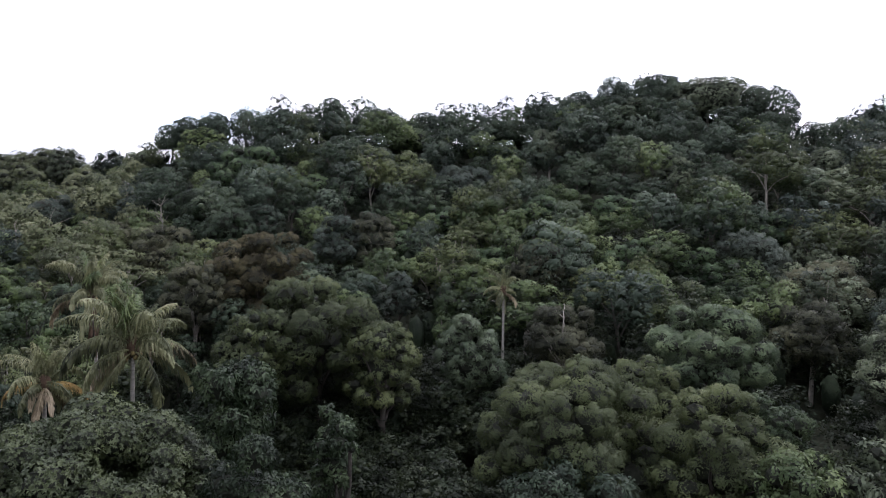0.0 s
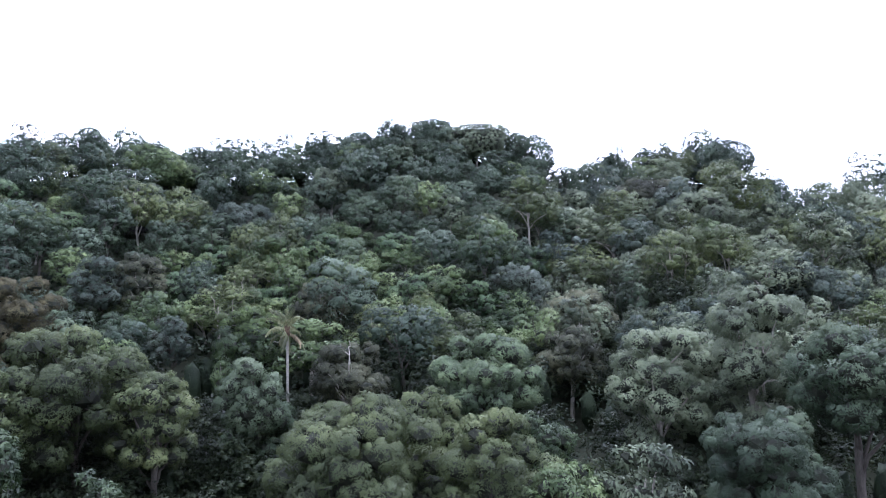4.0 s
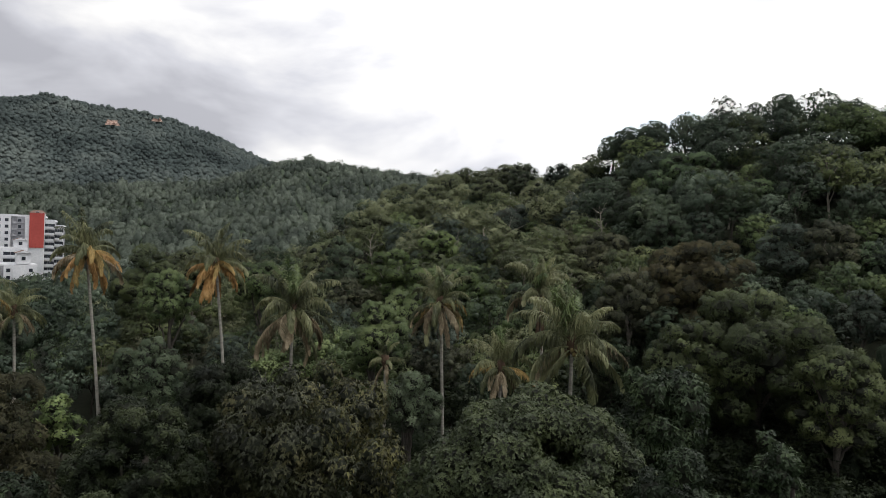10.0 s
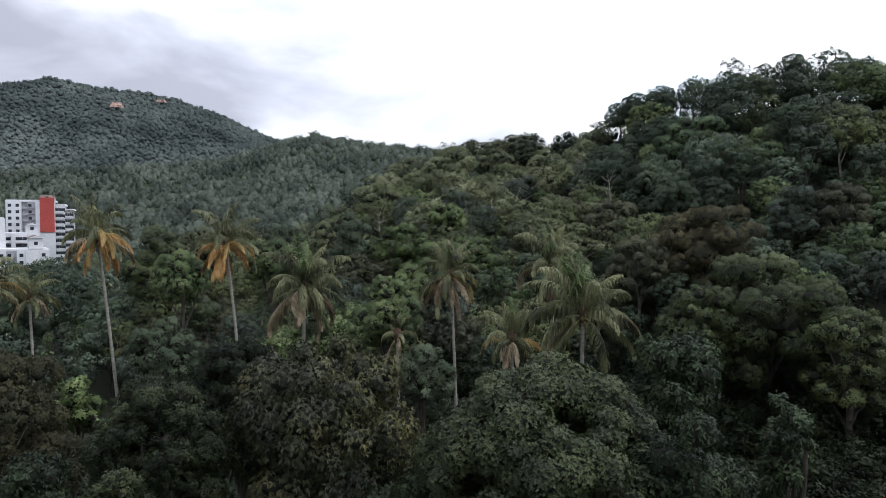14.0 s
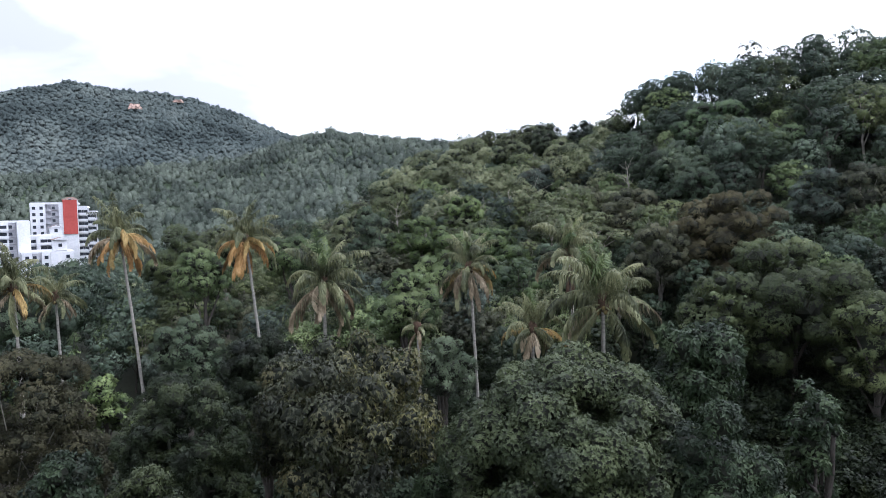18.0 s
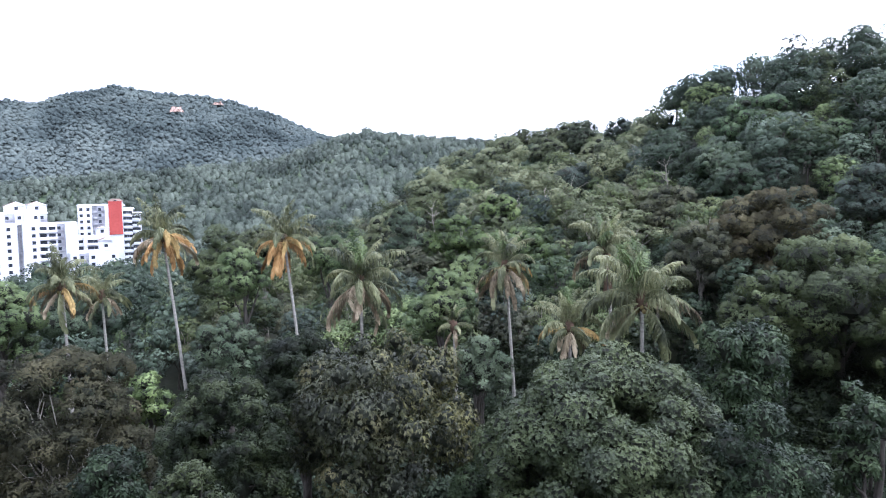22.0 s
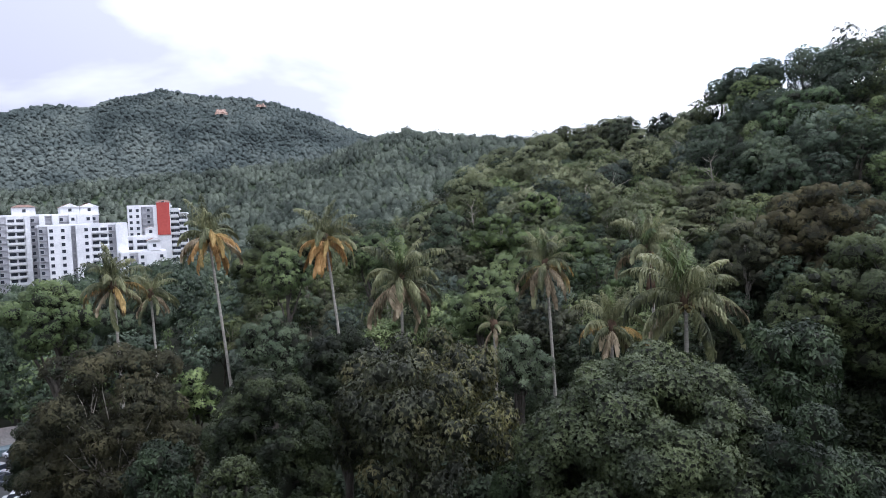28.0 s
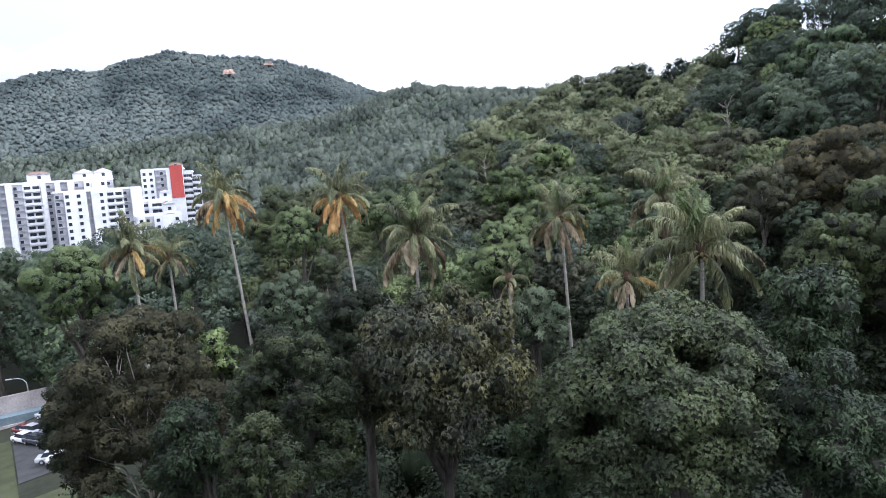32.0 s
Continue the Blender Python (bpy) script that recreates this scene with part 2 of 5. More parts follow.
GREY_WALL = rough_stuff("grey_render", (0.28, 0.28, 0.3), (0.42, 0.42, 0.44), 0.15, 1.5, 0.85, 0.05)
RED_WALL = rough_stuff("red_panel", (0.3, 0.05, 0.042), (0.4, 0.075, 0.06), 0.1, 1.0, 0.75, 0.05)
ROOF_TILE = rough_stuff("brown_roof_tile", (0.11, 0.07, 0.055), (0.22, 0.14, 0.11), 1.0, 5.0, 0.85, 0.3)
ASPHALT = rough_stuff("asphalt", (0.035, 0.036, 0.036), (0.06, 0.061, 0.06), 0.6, 12.0, 0.9, 0.2)
GRASS = rough_stuff("rough_grass", (0.03, 0.037, 0.015), (0.06, 0.066, 0.029), 0.5, 9.0, 0.95, 0.6)
CONCRETE = rough_stuff("stained_concrete", (0.24, 0.22, 0.21), (0.46, 0.42, 0.4), 0.35, 4.0, 0.9, 0.2)
BAND = rough_stuff("blue_grey_sheet", (0.1, 0.14, 0.16), (0.17, 0.22, 0.24), 0.3, 3.0, 0.6, 0.1)
METAL = rough_stuff("galvanised_metal", (0.42, 0.43, 0.44), (0.55, 0.56, 0.57), 2.0, 20.0, 0.45, 0.05, metal=0.6)
TYRE = rough_stuff("tyre_rubber", (0.02, 0.02, 0.02), (0.035, 0.035, 0.035), 3.0, 20.0, 0.8, 0.1)
ROCK = rough_stuff("bare_rock", (0.28, 0.19, 0.15), (0.46, 0.34, 0.28), 0.06, 0.5, 0.9, 0.4)
GLASS_DARK, _t = material("window_glass")
_b = node(_t, "ShaderNodeBsdfPrincipled", i_Roughness=0.12)
_b.inputs["Base Color"].default_value = (0.03, 0.035, 0.045, 1)
finish(_t, _b.outputs[0])


def car_paint(name, col):
    m, t = material(name)
    b = node(t, "ShaderNodeBsdfPrincipled", i_Roughness=0.25)
    b.inputs["Base Color"].default_value = (*col, 1)
    b.inputs["Coat Weight"].default_value = 0.6
    finish(t, b.outputs[0])
    return m


# ---- mesh helpers ----
def raw_mesh(name, verts, *faces, smooth=False):
    """A mesh from numpy arrays: verts (n, 3), or (n, 6) with the way its clump faces, and face arrays of three or four corners."""
    verts = np.asarray(verts)
    me = bpy.data.meshes.new(name)
    faces = [f for f in faces if f is not None and len(f)]
    me.vertices.add(len(verts))
    me.vertices.foreach_set("co", np.ascontiguousarray(verts[:, :3], dtype=np.float32).ravel())
    loops = np.concatenate([np.asarray(f).ravel() for f in faces]).astype(np.int32)
    sizes = np.concatenate([np.full(len(f), f.shape[1]) for f in faces])
    me.loops.add(len(loops))
    me.loops.foreach_set("vertex_index", loops)
    me.polygons.add(len(sizes))
    me.polygons.foreach_set("loop_start", (np.cumsum(sizes) - sizes).astype(np.int32))
    me.polygons.foreach_set("use_smooth", np.full(len(sizes), smooth))
    me.update(calc_edges=True)
    if verts.shape[1] == 6:
        me.attributes.new("puff", "FLOAT_VECTOR", "POINT").data.foreach_set("vector", np.ascontiguousarray(verts[:, 3:], dtype=np.float32).ravel())
    return me


def part(name, data, mat, parent, label=""):
    """Links a mesh or bmesh as one mesh object under a thing or a part."""
    if isinstance(data, bmesh.types.BMesh):
        me = bpy.data.meshes.new(name)
        data.to_mesh(me)
        data.free()
        data = me
    if not data.materials:
        data.materials.append(mat)
    ob = new(name, data)
    ob.parent = parent
    return tagged(ob, label)


def thing(name, place, label, category, group="", kind="", turn=0.0):
    ob = new(name)
    ob.matrix_basis = Matrix.Translation(place) @ pose(0, 0, 0, 0, 0, turn)
    return tagged(ob, label, category, group, kind)


def single(name, data, mat, label, category, group="", kind=""):
    """A thing that is one mesh."""
    return tagged(part(name, data, mat, None), label, category, group, kind)


def box(bm, x0, x1, y0, y1, z0, z1, bevel=0.0):
    m = Matrix.LocRotScale(((x0 + x1) / 2, (y0 + y1) / 2, (z0 + z1) / 2), None, (x1 - x0, y1 - y0, z1 - z0))
    made = bmesh.ops.create_cube(bm, size=1.0, matrix=m)
    if bevel:
        edges = list({e for v in made["verts"] for e in v.link_edges})
        bmesh.ops.bevel(bm, geom=edges, offset=bevel, segments=2, affect="EDGES", profile=0.5)
    return bm


def tube(path, radii, sides=7):
    """A tapered tube along a path: verts and quads."""
    path = np.asarray(path, float)
    way = np.gradient(path, axis=0)
    way /= np.linalg.norm(way, axis=1)[:, None] + 1e-9
    side = np.cross(way, (0.31, 0.95, 0.05))
    side /= np.linalg.norm(side, axis=1)[:, None] + 1e-9
    other = np.cross(way, side)
    ang = np.linspace(0, 2 * np.pi, sides, endpoint=False)
    ring = side[:, None] * np.cos(ang)[None, :, None] + other[:, None] * np.sin(ang)[None, :, None]
    verts = (path[:, None] + ring * np.asarray(radii, float)[:, None, None]).reshape(-1, 3)
    i = np.arange(len(path) - 1)[:, None] * sides
    j = np.arange(sides)[None]
    k = (j + 1) % sides
    quads = np.stack([i + j, i + k, i + sides + k, i + sides + j], -1).reshape(-1, 4)
    return verts, quads


def merge(pieces):
    """Several (verts, quads, tris) as one."""
    vs, qs, ts, n = [], [], [], 0
    for piece in pieces:
        v, q = piece[0], piece[1]
        t = piece[2] if len(piece) > 2 else None
        vs.append(v)
        if q is not None and len(q):
            qs.append(q + n)
        if t is not None and len(t):
            ts.append(t + n)
        n += len(v)
    return np.concatenate(vs), (np.concatenate(qs) if qs else None), (np.concatenate(ts) if ts else None)


def unit(v):
    return v / (np.linalg.norm(v, axis=-1, keepdims=True) + 1e-9)


_bm = bmesh.new()
bmesh.ops.create_icosphere(_bm, subdivisions=2, radius=1.0)
ICO_V = np.array([v.co[:] for v in _bm.verts])
ICO_T = np.array([[v.index for v in f.verts] for f in _bm.faces])
_bm.free()
GOLD = (1 + 5 ** 0.5) / 2
KNOB_V = unit(np.array([(a, b * GOLD, 0) for a in (-1, 1) for b in (-1, 1)] + [(0, a, b * GOLD) for a in (-1, 1) for b in (-1, 1)] + [(b * GOLD, 0, a) for a in (-1, 1) for b in (-1, 1)]))
KNOB_T = np.array([(i, j, k) for i in range(12) for j in range(i) for k in range(j) if max(np.linalg.norm(KNOB_V[i] - KNOB_V[j]), np.linalg.norm(KNOB_V[j] - KNOB_V[k]), np.linalg.norm(KNOB_V[i] - KNOB_V[k])) < 1.2])


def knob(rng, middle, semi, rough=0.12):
    """A lumpy solid core that fills a crown or bush."""
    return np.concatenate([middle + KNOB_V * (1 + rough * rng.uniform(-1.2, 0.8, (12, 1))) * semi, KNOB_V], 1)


def leaf_blades(rng, p, axis, count, length, width, droop, open_up=0.4, loose=0.35, face=None):
    """Rosettes of pointed, folded leaves: count blades round every point p along its axis."""
    p, axis, face = np.repeat(p, count, 0), np.repeat(axis, count, 0), np.repeat(axis if face is None else face, count, 0)
    n = len(p)
    spin = unit(np.cross(axis, rng.normal(size=(n, 3))))
    way = unit(axis * open_up + spin + rng.normal(size=(n, 3)) * 0.25 - np.array((0, 0, droop)))
    side = unit(np.cross(way, axis + rng.normal(size=(n, 3)) * loose))
    size = rng.uniform(0.7, 1.25, (n, 1))
    ln, wd = length * size, width * size
    mid = p + way * ln * 0.45
    tip = p + way * ln - np.array((0, 0, 1)) * ln * droop * 0.35
    v = np.stack([p, mid + side * wd * 0.5, tip, mid - side * wd * 0.5], 1).reshape(-1, 3)
    v = np.concatenate([v, np.repeat(face, 4, 0)], 1)
    q = (np.arange(n)[:, None] * 4 + np.arange(4)[None]).astype(np.int64)
    return v, q


def leaf_tips(rng, p, axis, count, length, width, droop, open_up=0.4, loose=0.35, face=None):
    """Small pointed leaves for trees farther off, one triangle each."""
    face = axis if face is None else face
    n = len(p)
    way = unit(axis * open_up + unit(np.cross(axis, rng.normal(size=(n, 3)))) + rng.normal(size=(n, 3)) * 0.25 - np.array((0, 0, droop)))
    side = unit(np.cross(way, axis + rng.normal(size=(n, 3)) * loose))
    size = rng.uniform(0.65, 1.3, (n, 1))
    v = np.stack([p + side * width * size * 0.5, p - side * width * size * 0.5, p + way * length * size], 1).reshape(-1, 3)
    return np.concatenate([v, np.repeat(face, 3, 0)], 1), np.arange(3 * n).reshape(-1, 3)


def crown(rng, radius, height, z0, lobes, lobe_size, clump, cover, length, width, droop=0.4, core=0.7, squash=0.85, low=-0.45, solid=False, fine=False, rosette=0):
    """A crown of lobes set on an egg-shaped envelope from z0 up; the lobes carry separate clumps of leaves round a
    solid core.
    Gives (verts, quads, tris) of leaves and of the core, and the lobes' middles."""
    semi = np.array((radius, radius, height / 2))
    mid = np.array((0, 0, z0 + height / 2))
    d = unit(rng.normal(size=(lobes * 8, 3)))
    d = d[d[:, 2] > low]
    keep = [0]
    for i in range(1, len(d)):
        if len(keep) < lobes and np.min(np.linalg.norm(d[keep] - d[i], axis=1)) > 0.95 * lobe_size:
            keep.append(i)
    d = d[keep]
    r = radius * lobe_size * rng.uniform(0.7, 1.25, len(d))
    sq = np.array((1, 1, squash))
    c = mid + d * (semi - r[:, None] * sq * 0.85) * rng.uniform(0.86, 1.08, (len(d), 1))
    c = np.concatenate([c, mid[None]])
    r = np.concatenate([r, [min(radius, height / 2) * 0.7]])
    out = np.concatenate([d, [(0, 0, 1.0)]])
    tries = int(9 * np.sum(r ** 2) / clump ** 2) + 60
    share = rng.choice(len(r), tries, p=r ** 2 / np.sum(r ** 2))
    n = unit(rng.normal(size=(tries, 3)) + out[share] * 0.6 + np.array((0, 0, 0.3)))
    p = c[share] + n * sq * (r[share] * rng.uniform(0.86, 1.02, tries))[:, None]
    inside = np.zeros(tries, bool)
    for k in range(len(r)):
        inside |= (np.linalg.norm((p - c[k]) / sq, axis=1) < r[k] * 0.8) & (share != k)
    p, n = p[~inside], n[~inside]
    chosen = np.empty((0, 3))
    picks = []
    for i in range(len(p)):
        if not picks or np.min(np.sum((chosen - p[i]) ** 2, axis=1)) > (1.3 * clump) ** 2:
            picks.append(i)
            chosen = p[picks]
    p, n = p[picks], n[picks]
    if fine:
        length, width = length * 0.62, width * 0.66
    per = max(6, int(cover * math.pi * clump ** 2 / (0.5 * length * width)))
    size = clump * rng.uniform(0.75, 1.3, len(p))
    cp, cn, cs = np.repeat(p, per, 0), np.repeat(n, per, 0), np.repeat(size, per)[:, None]
    off = unit(cn * 0.8 + np.array((0, 0, 0.25)) + rng.normal(size=cp.shape) * 0.75)
    leaves = (leaf_tips if fine else leaf_blades)(rng, cp - cn * cs * 0.45 + off * cs * rng.uniform(0.6, 1.0, (len(cp), 1)), off, 1, length, width, droop, 0.35, 0.2 if solid else 0.35, unit(cn * 0.8 + off * 0.55 + np.array((0, 0, 0.15))))
    if rosette:
        leaves = leaf_blades(rng, p + n * clump * rng.uniform(-0.5, 0.5, (len(p), 1)), unit(n + np.array((0, 0, 0.35)) + rng.normal(size=p.shape) * 0.3), rosette, length, width, droop, 0.55, 0.25)
    leaves = (leaves[0], None, leaves[1]) if fine else (*leaves, None)
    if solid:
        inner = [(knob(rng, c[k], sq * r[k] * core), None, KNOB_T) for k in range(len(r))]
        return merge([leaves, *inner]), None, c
    shade_core = [(knob(rng, c[k], sq * r[k] * core), None, KNOB_T) for k in range(len(r))]
    return leaves, merge(shade_core), c


def leafy(name, leaves, shade_core, leaf_mat):
    """One mesh of leaves, with a core inside them whose dark colour paints the crown's shade."""
    if shade_core is None:
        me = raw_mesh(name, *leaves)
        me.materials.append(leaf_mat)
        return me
    me = raw_mesh(name, *merge([leaves, shade_core]))
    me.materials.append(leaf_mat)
    me.materials.append(CROWN_SHADE)
    me.polygons.foreach_set("material_index", np.repeat(np.array((0, 1), np.int32), (len(me.polygons) - len(shade_core[2]), len(shade_core[2]))))
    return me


def skeleton(rng, height, base_r, lobes_c, limbs, lean=0.05, start=0.35):
    """A trunk with limbs that reach for the lobes of the crown."""
    top = np.array((rng.normal() * lean * height, rng.normal() * lean * height, height))
    s = np.linspace(0, 1, 7)[:, None]
    path = top * s + rng.normal(size=(7, 3)) * np.array((1, 1, 0)) * base_r * 0.6 * s
    pieces = [tube(path, base_r * (1 - 0.75 * s[:, 0]) + 0.02, 8)]
    pick = rng.permutation(len(lobes_c))[:limbs]
    for k in pick:
        u = rng.uniform(start, 0.8)
        a = top * u
        b = lobes_c[k]
        w = np.linspace(0, 1, 6)[:, None]
        bend = np.array((0, 0, 1)) * np.sin(w * np.pi) * 0.12 * np.linalg.norm(b - a) + rng.normal(size=(6, 3)) * 0.03 * np.linalg.norm(b - a) * np.sin(w * np.pi)
        rad = base_r * (1 - 0.7 * u) * 0.6
        pieces.append(tube(a + (b - a) * w + bend, rad * (1 - 0.8 * w[:, 0]) + 0.015, 6))
    return merge(pieces)


# ---- the lie of the land ----
# By bearing: the first ridge's distance and skyline angle (with its trees), and where its slope begins.
FIRST = np.array((
    (-120, 185, 4.0, 60), (-70, 185, 6.5, 60), (-47.8, 185, 7.3, 60), (-45.7, 185, 6.9, 60), (-43.6, 185, 8.0, 60), (-42, 185, 10.0, 60), (-36.5, 185, 10.2, 60), (-32.3, 185, 9.9, 60),
    (-29.5, 185, 9.1, 60), (-28, 182, 9.6, 60), (-26.3, 180, 12.0, 60), (-23, 180, 12.8, 61), (-19, 180, 13.7, 62), (-15.6, 180, 13.6, 62), (-10.7, 180, 12.4, 62), (-6.9, 180, 11.7, 62),
    (-2.3, 180, 10.9, 62), (2.2, 180, 11.3, 63), (6, 180, 11.6, 64), (9, 180, 12.1, 65), (14.4, 180, 11.3, 68), (17.4, 182, 10.65, 72), (19.3, 185, 10.5, 76), (21.6, 192, 9.6, 76), (23.4, 200, 8.2, 76),
    (28, 225, 6.9, 74), (35, 240, 6.2, 72), (38, 230, 5.3, 72), (42, 215, 2.8, 72), (47, 215, 0.4, 72), (54, 215, -1.8, 74), (62, 215, -3.6, 80),
    (80, 215, -6.0, 115), (120, 215, -6.0, 115)))
# By bearing: skyline angles of the middle ridge (600 m) and of the mountain (1300 m).
BEHIND = np.array((
    (-120, 2.0, 2.0), (0, 3.0, 3.0), (30, 4.6, 4.0), (38, 5.7, 4.5), (43, 6.5, 5.0), (47.5, 7.1, 5.5), (51, 6.1, 7.0), (54, 4.7, 8.1), (58, 3.8, 8.9), (62, 3.2, 9.55),
    (66, 2.8, 10.4), (69, 2.6, 9.6), (71.5, 2.5, 8.5), (74, 2.5, 8.5), (78, 2.4, 7.5), (90, 3.5, 6.0), (120, 2.0, 3.0)))


def ground_z(x, y):
    """The height of the ground."""
    x, y = np.asarray(x, float), np.asarray(y, float)
    r = np.hypot(x, y)
    yaw = np.degrees(np.arctan2(-x, y))
    yaw = np.where(np.abs(yaw) > 120, 120 * np.sign(yaw), yaw)
    r1, e1, foot = (np.interp(yaw, FIRST[:, 0], FIRST[:, k]) for k in (1, 2, 3))
    e2, e3 = (np.interp(yaw, BEHIND[:, 0], BEHIND[:, k]) for k in (1, 2))
    z1 = 38 + r1 * np.tan(np.radians(e1)) - np.interp(yaw, (-22, -16, -8, 22, 40), (10.2, 9.6, 9.6, 10.2, 11.2))
    z2 = 38 + 600 * np.tan(np.radians(e2)) - 6
    z3 = 38 + 1300 * np.tan(np.radians(e3)) - 3
    near = np.where(yaw > 50, np.interp(yaw, (50, 72, 80), (10, 6, 2.5)), 10.0)
    flat = np.minimum(near, z1)
    start = np.interp(yaw, (45, 60, 64), (330.0, 360.0, 420.0))
    dip = np.where(yaw > 25, np.minimum(z1 - 10, 40), z1 - 6)
    dip = np.where(yaw > 50, np.minimum(z1, 16), dip)
    ks = [np.zeros_like(r), 0 * r + 30, foot, r1, np.maximum(start, r1 + 60), 0 * r + 600, 0 * r + 960, 0 * r + 1300, 0 * r + 2200, 0 * r + 4800]
    z_foot = np.minimum(38 + 960 * np.tan(np.radians(e2)) - 14, z3)
    zs = [0 * r + 9, 0 * r + 10, flat, z1, dip, z2, z_foot, z3, z3 * 0.4, 0 * r + 20]
    z = zs[0]
    for k in range(len(ks) - 1):
        u = np.clip((r - ks[k]) / (ks[k + 1] - ks[k]), 0, 1)
        if k in (2, 4):
            u = u * (0.75 + 0.25 * u)
        z = np.where(r >= ks[k], zs[k] + (zs[k + 1] - zs[k]) * u, z)
    lump = np.sin(x * 0.043 + 1.3) * np.sin(y * 0.037) + 0.6 * np.sin(x * 0.091 - y * 0.06)
    gully = np.abs(np.sin(np.radians(yaw) * 17 + r * 0.0035 + 0.8 * np.sin(r * 0.006))) * np.clip((r - 860) / 200, 0, 1) * np.clip((1290 - r) / 250, 0, 1)
    big = np.sin(x * 0.011 + y * 0.006) * np.sin(y * 0.0085 - 0.7)
    return z + lump * np.clip((r - 70) / 100, 0, 1) * 1.2 + big * np.clip((r - 350) / 400, 0, 1) * 14 - gully * 26


def on_ground(yaw, dist):
    p = bearing(yaw, dist)
    p.z = float(ground_z(p.x, p.y))
    return p


rings = np.concatenate([np.linspace(0.5, 340, 80), np.linspace(346, 640, 36), np.linspace(650, 1450, 64), np.geomspace(1500, 4900, 14)])
spokes = np.linspace(-math.pi, math.pi, 241)[:-1]
gx, gy = -np.sin(spokes)[None] * rings[:, None], np.cos(spokes)[None] * rings[:, None]
gv = np.stack([gx, gy, ground_z(gx, gy)], -1).reshape(-1, 3)
gi, gj = np.arange(len(rings) - 1)[:, None] * 240, np.arange(240)[None]
gk = (gj + 1) % 240
gq = np.stack([gi + gj, gi + 240 + gj, gi + 240 + gk, gi + gk], -1).reshape(-1, 4)
gv = np.concatenate([gv, [(0, 0, 9.0)]])
gt = np.stack([np.full(240, len(gv) - 1), np.arange(240), (np.arange(240) + 1) % 240], -1)
land = raw_mesh("ground", gv, gq, gt, smooth=True)
# farthest ground takes the mountain leaf colour, haze included
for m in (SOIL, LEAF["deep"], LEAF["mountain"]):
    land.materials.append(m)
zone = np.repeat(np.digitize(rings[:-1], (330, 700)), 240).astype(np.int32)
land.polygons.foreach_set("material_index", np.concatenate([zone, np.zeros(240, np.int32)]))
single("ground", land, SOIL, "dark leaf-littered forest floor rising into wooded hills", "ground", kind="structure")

# the tall building on whose balcony the eye stands: only its plain front, just behind; unseen, added to keep sky light
# off the near grove
bm = bmesh.new()
box(bm, -34, 30, -14.0, -1.2, 6, 64)
own = part("wall_behind", bm, WHITE_WALL, None)
own.matrix_basis = pose(0, 0, 0, 0, 0, 12)
tagged(own, "unseen plain painted rear wall of the viewpoint's tower, shading the grove", "wall", kind="structure")

# ---- trees that stand out singly ----
# style: leaf, bark, lobes, lobe size, clump radius, leaf cover, leaf length, width, droop, shade core, squash, limbs
STYLE = {
    "mango": ("mango", BARK, 110, 0.17, 0.138, 1.5, 0.185, 0.064, 0.22, 0.74, 0.8, 9),
    "drooping": ("drooping", BARK, 60, 0.2, 0.21, 1.6, 0.27, 0.1, 0.75, 0.6, 0.9, 16),
    "dense": ("small", BARK, 60, 0.22, 0.33, 1.9, 0.3, 0.14, 0.3, 0.68, 0.85, 8),
    "thin": ("brownish", PALE_BARK, 60, 0.22, 0.4, 1.25, 0.24, 0.085, 0.3, 0.3, 0.8, 40),
    "blue": ("bluish", BARK, 16, 0.38, 0.32, 1.8, 0.26, 0.1, 0.4, 0.8, 0.9, 6),
    "glossy": ("bluish", BARK, 20, 0.34, 0.4, 1.7, 0.36, 0.15, 0.5, 0.8, 0.9, 6),
    "olive": ("olive", BARK, 34, 0.27, 0.62, 1.2, 0.4, 0.18, 0.3, 0.62, 0.75, 12),
    "deep": ("deep", BARK, 26, 0.3, 0.6, 1.2, 0.4, 0.18, 0.35, 0.62, 0.85, 8),
    "fresh": ("fresh", BARK, 26, 0.3, 0.6, 1.2, 0.4, 0.18, 0.4, 0.62, 0.85, 8),
    "rust": ("rust", BARK, 34, 0.25, 0.6, 1.2, 0.4, 0.18, 0.3, 0.62, 0.7, 10),
    "pale": ("pale", BARK, 30, 0.27, 0.6, 1.25, 0.42, 0.17, 0.4, 0.62, 0.75, 8),
    "purple": ("purple", BARK, 26, 0.3, 0.7, 1.2, 0.4, 0.18, 0.35, 0.62, 0.85, 8),
    "vine": ("creeper", BARK, 30, 0.27, 0.62, 1.15, 0.42, 0.24, 0.35, 0.7, 0.62, 5),
    "misty": ("misty", BARK, 24, 0.3, 0.62, 1.0, 0.38, 0.18, 0.35, 0.62, 0.85, 6),
    "light": ("light", PALE_BARK, 26, 0.3, 0.62, 1.0, 0.38, 0.18, 0.4, 0.6, 0.8, 8),
    "umber": ("umber", PALE_BARK, 28, 0.28, 0.62, 1.0, 0.36, 0.17, 0.35, 0.6, 0.75, 9),
    "sunny": ("sunny", PALE_BARK, 28, 0.28, 0.66, 1.0, 0.42, 0.2, 0.35, 0.6, 0.72, 9),
    "open": ("greyish", BARK, 34, 0.29, 0.36, 1.0, 0.32, 0.18, 0.4, 0.01, 0.75, 22),
    "lime": ("bright", BARK, 18, 0.33, 0.5, 1.8, 0.45, 0.22, 0.35, 0.78, 0.8, 5),
    "layered": ("bright", PALE_BARK, 40, 0.23, 0.7, 1.6, 0.6, 0.26, 0.15, 0.74, 0.42, 12),
}
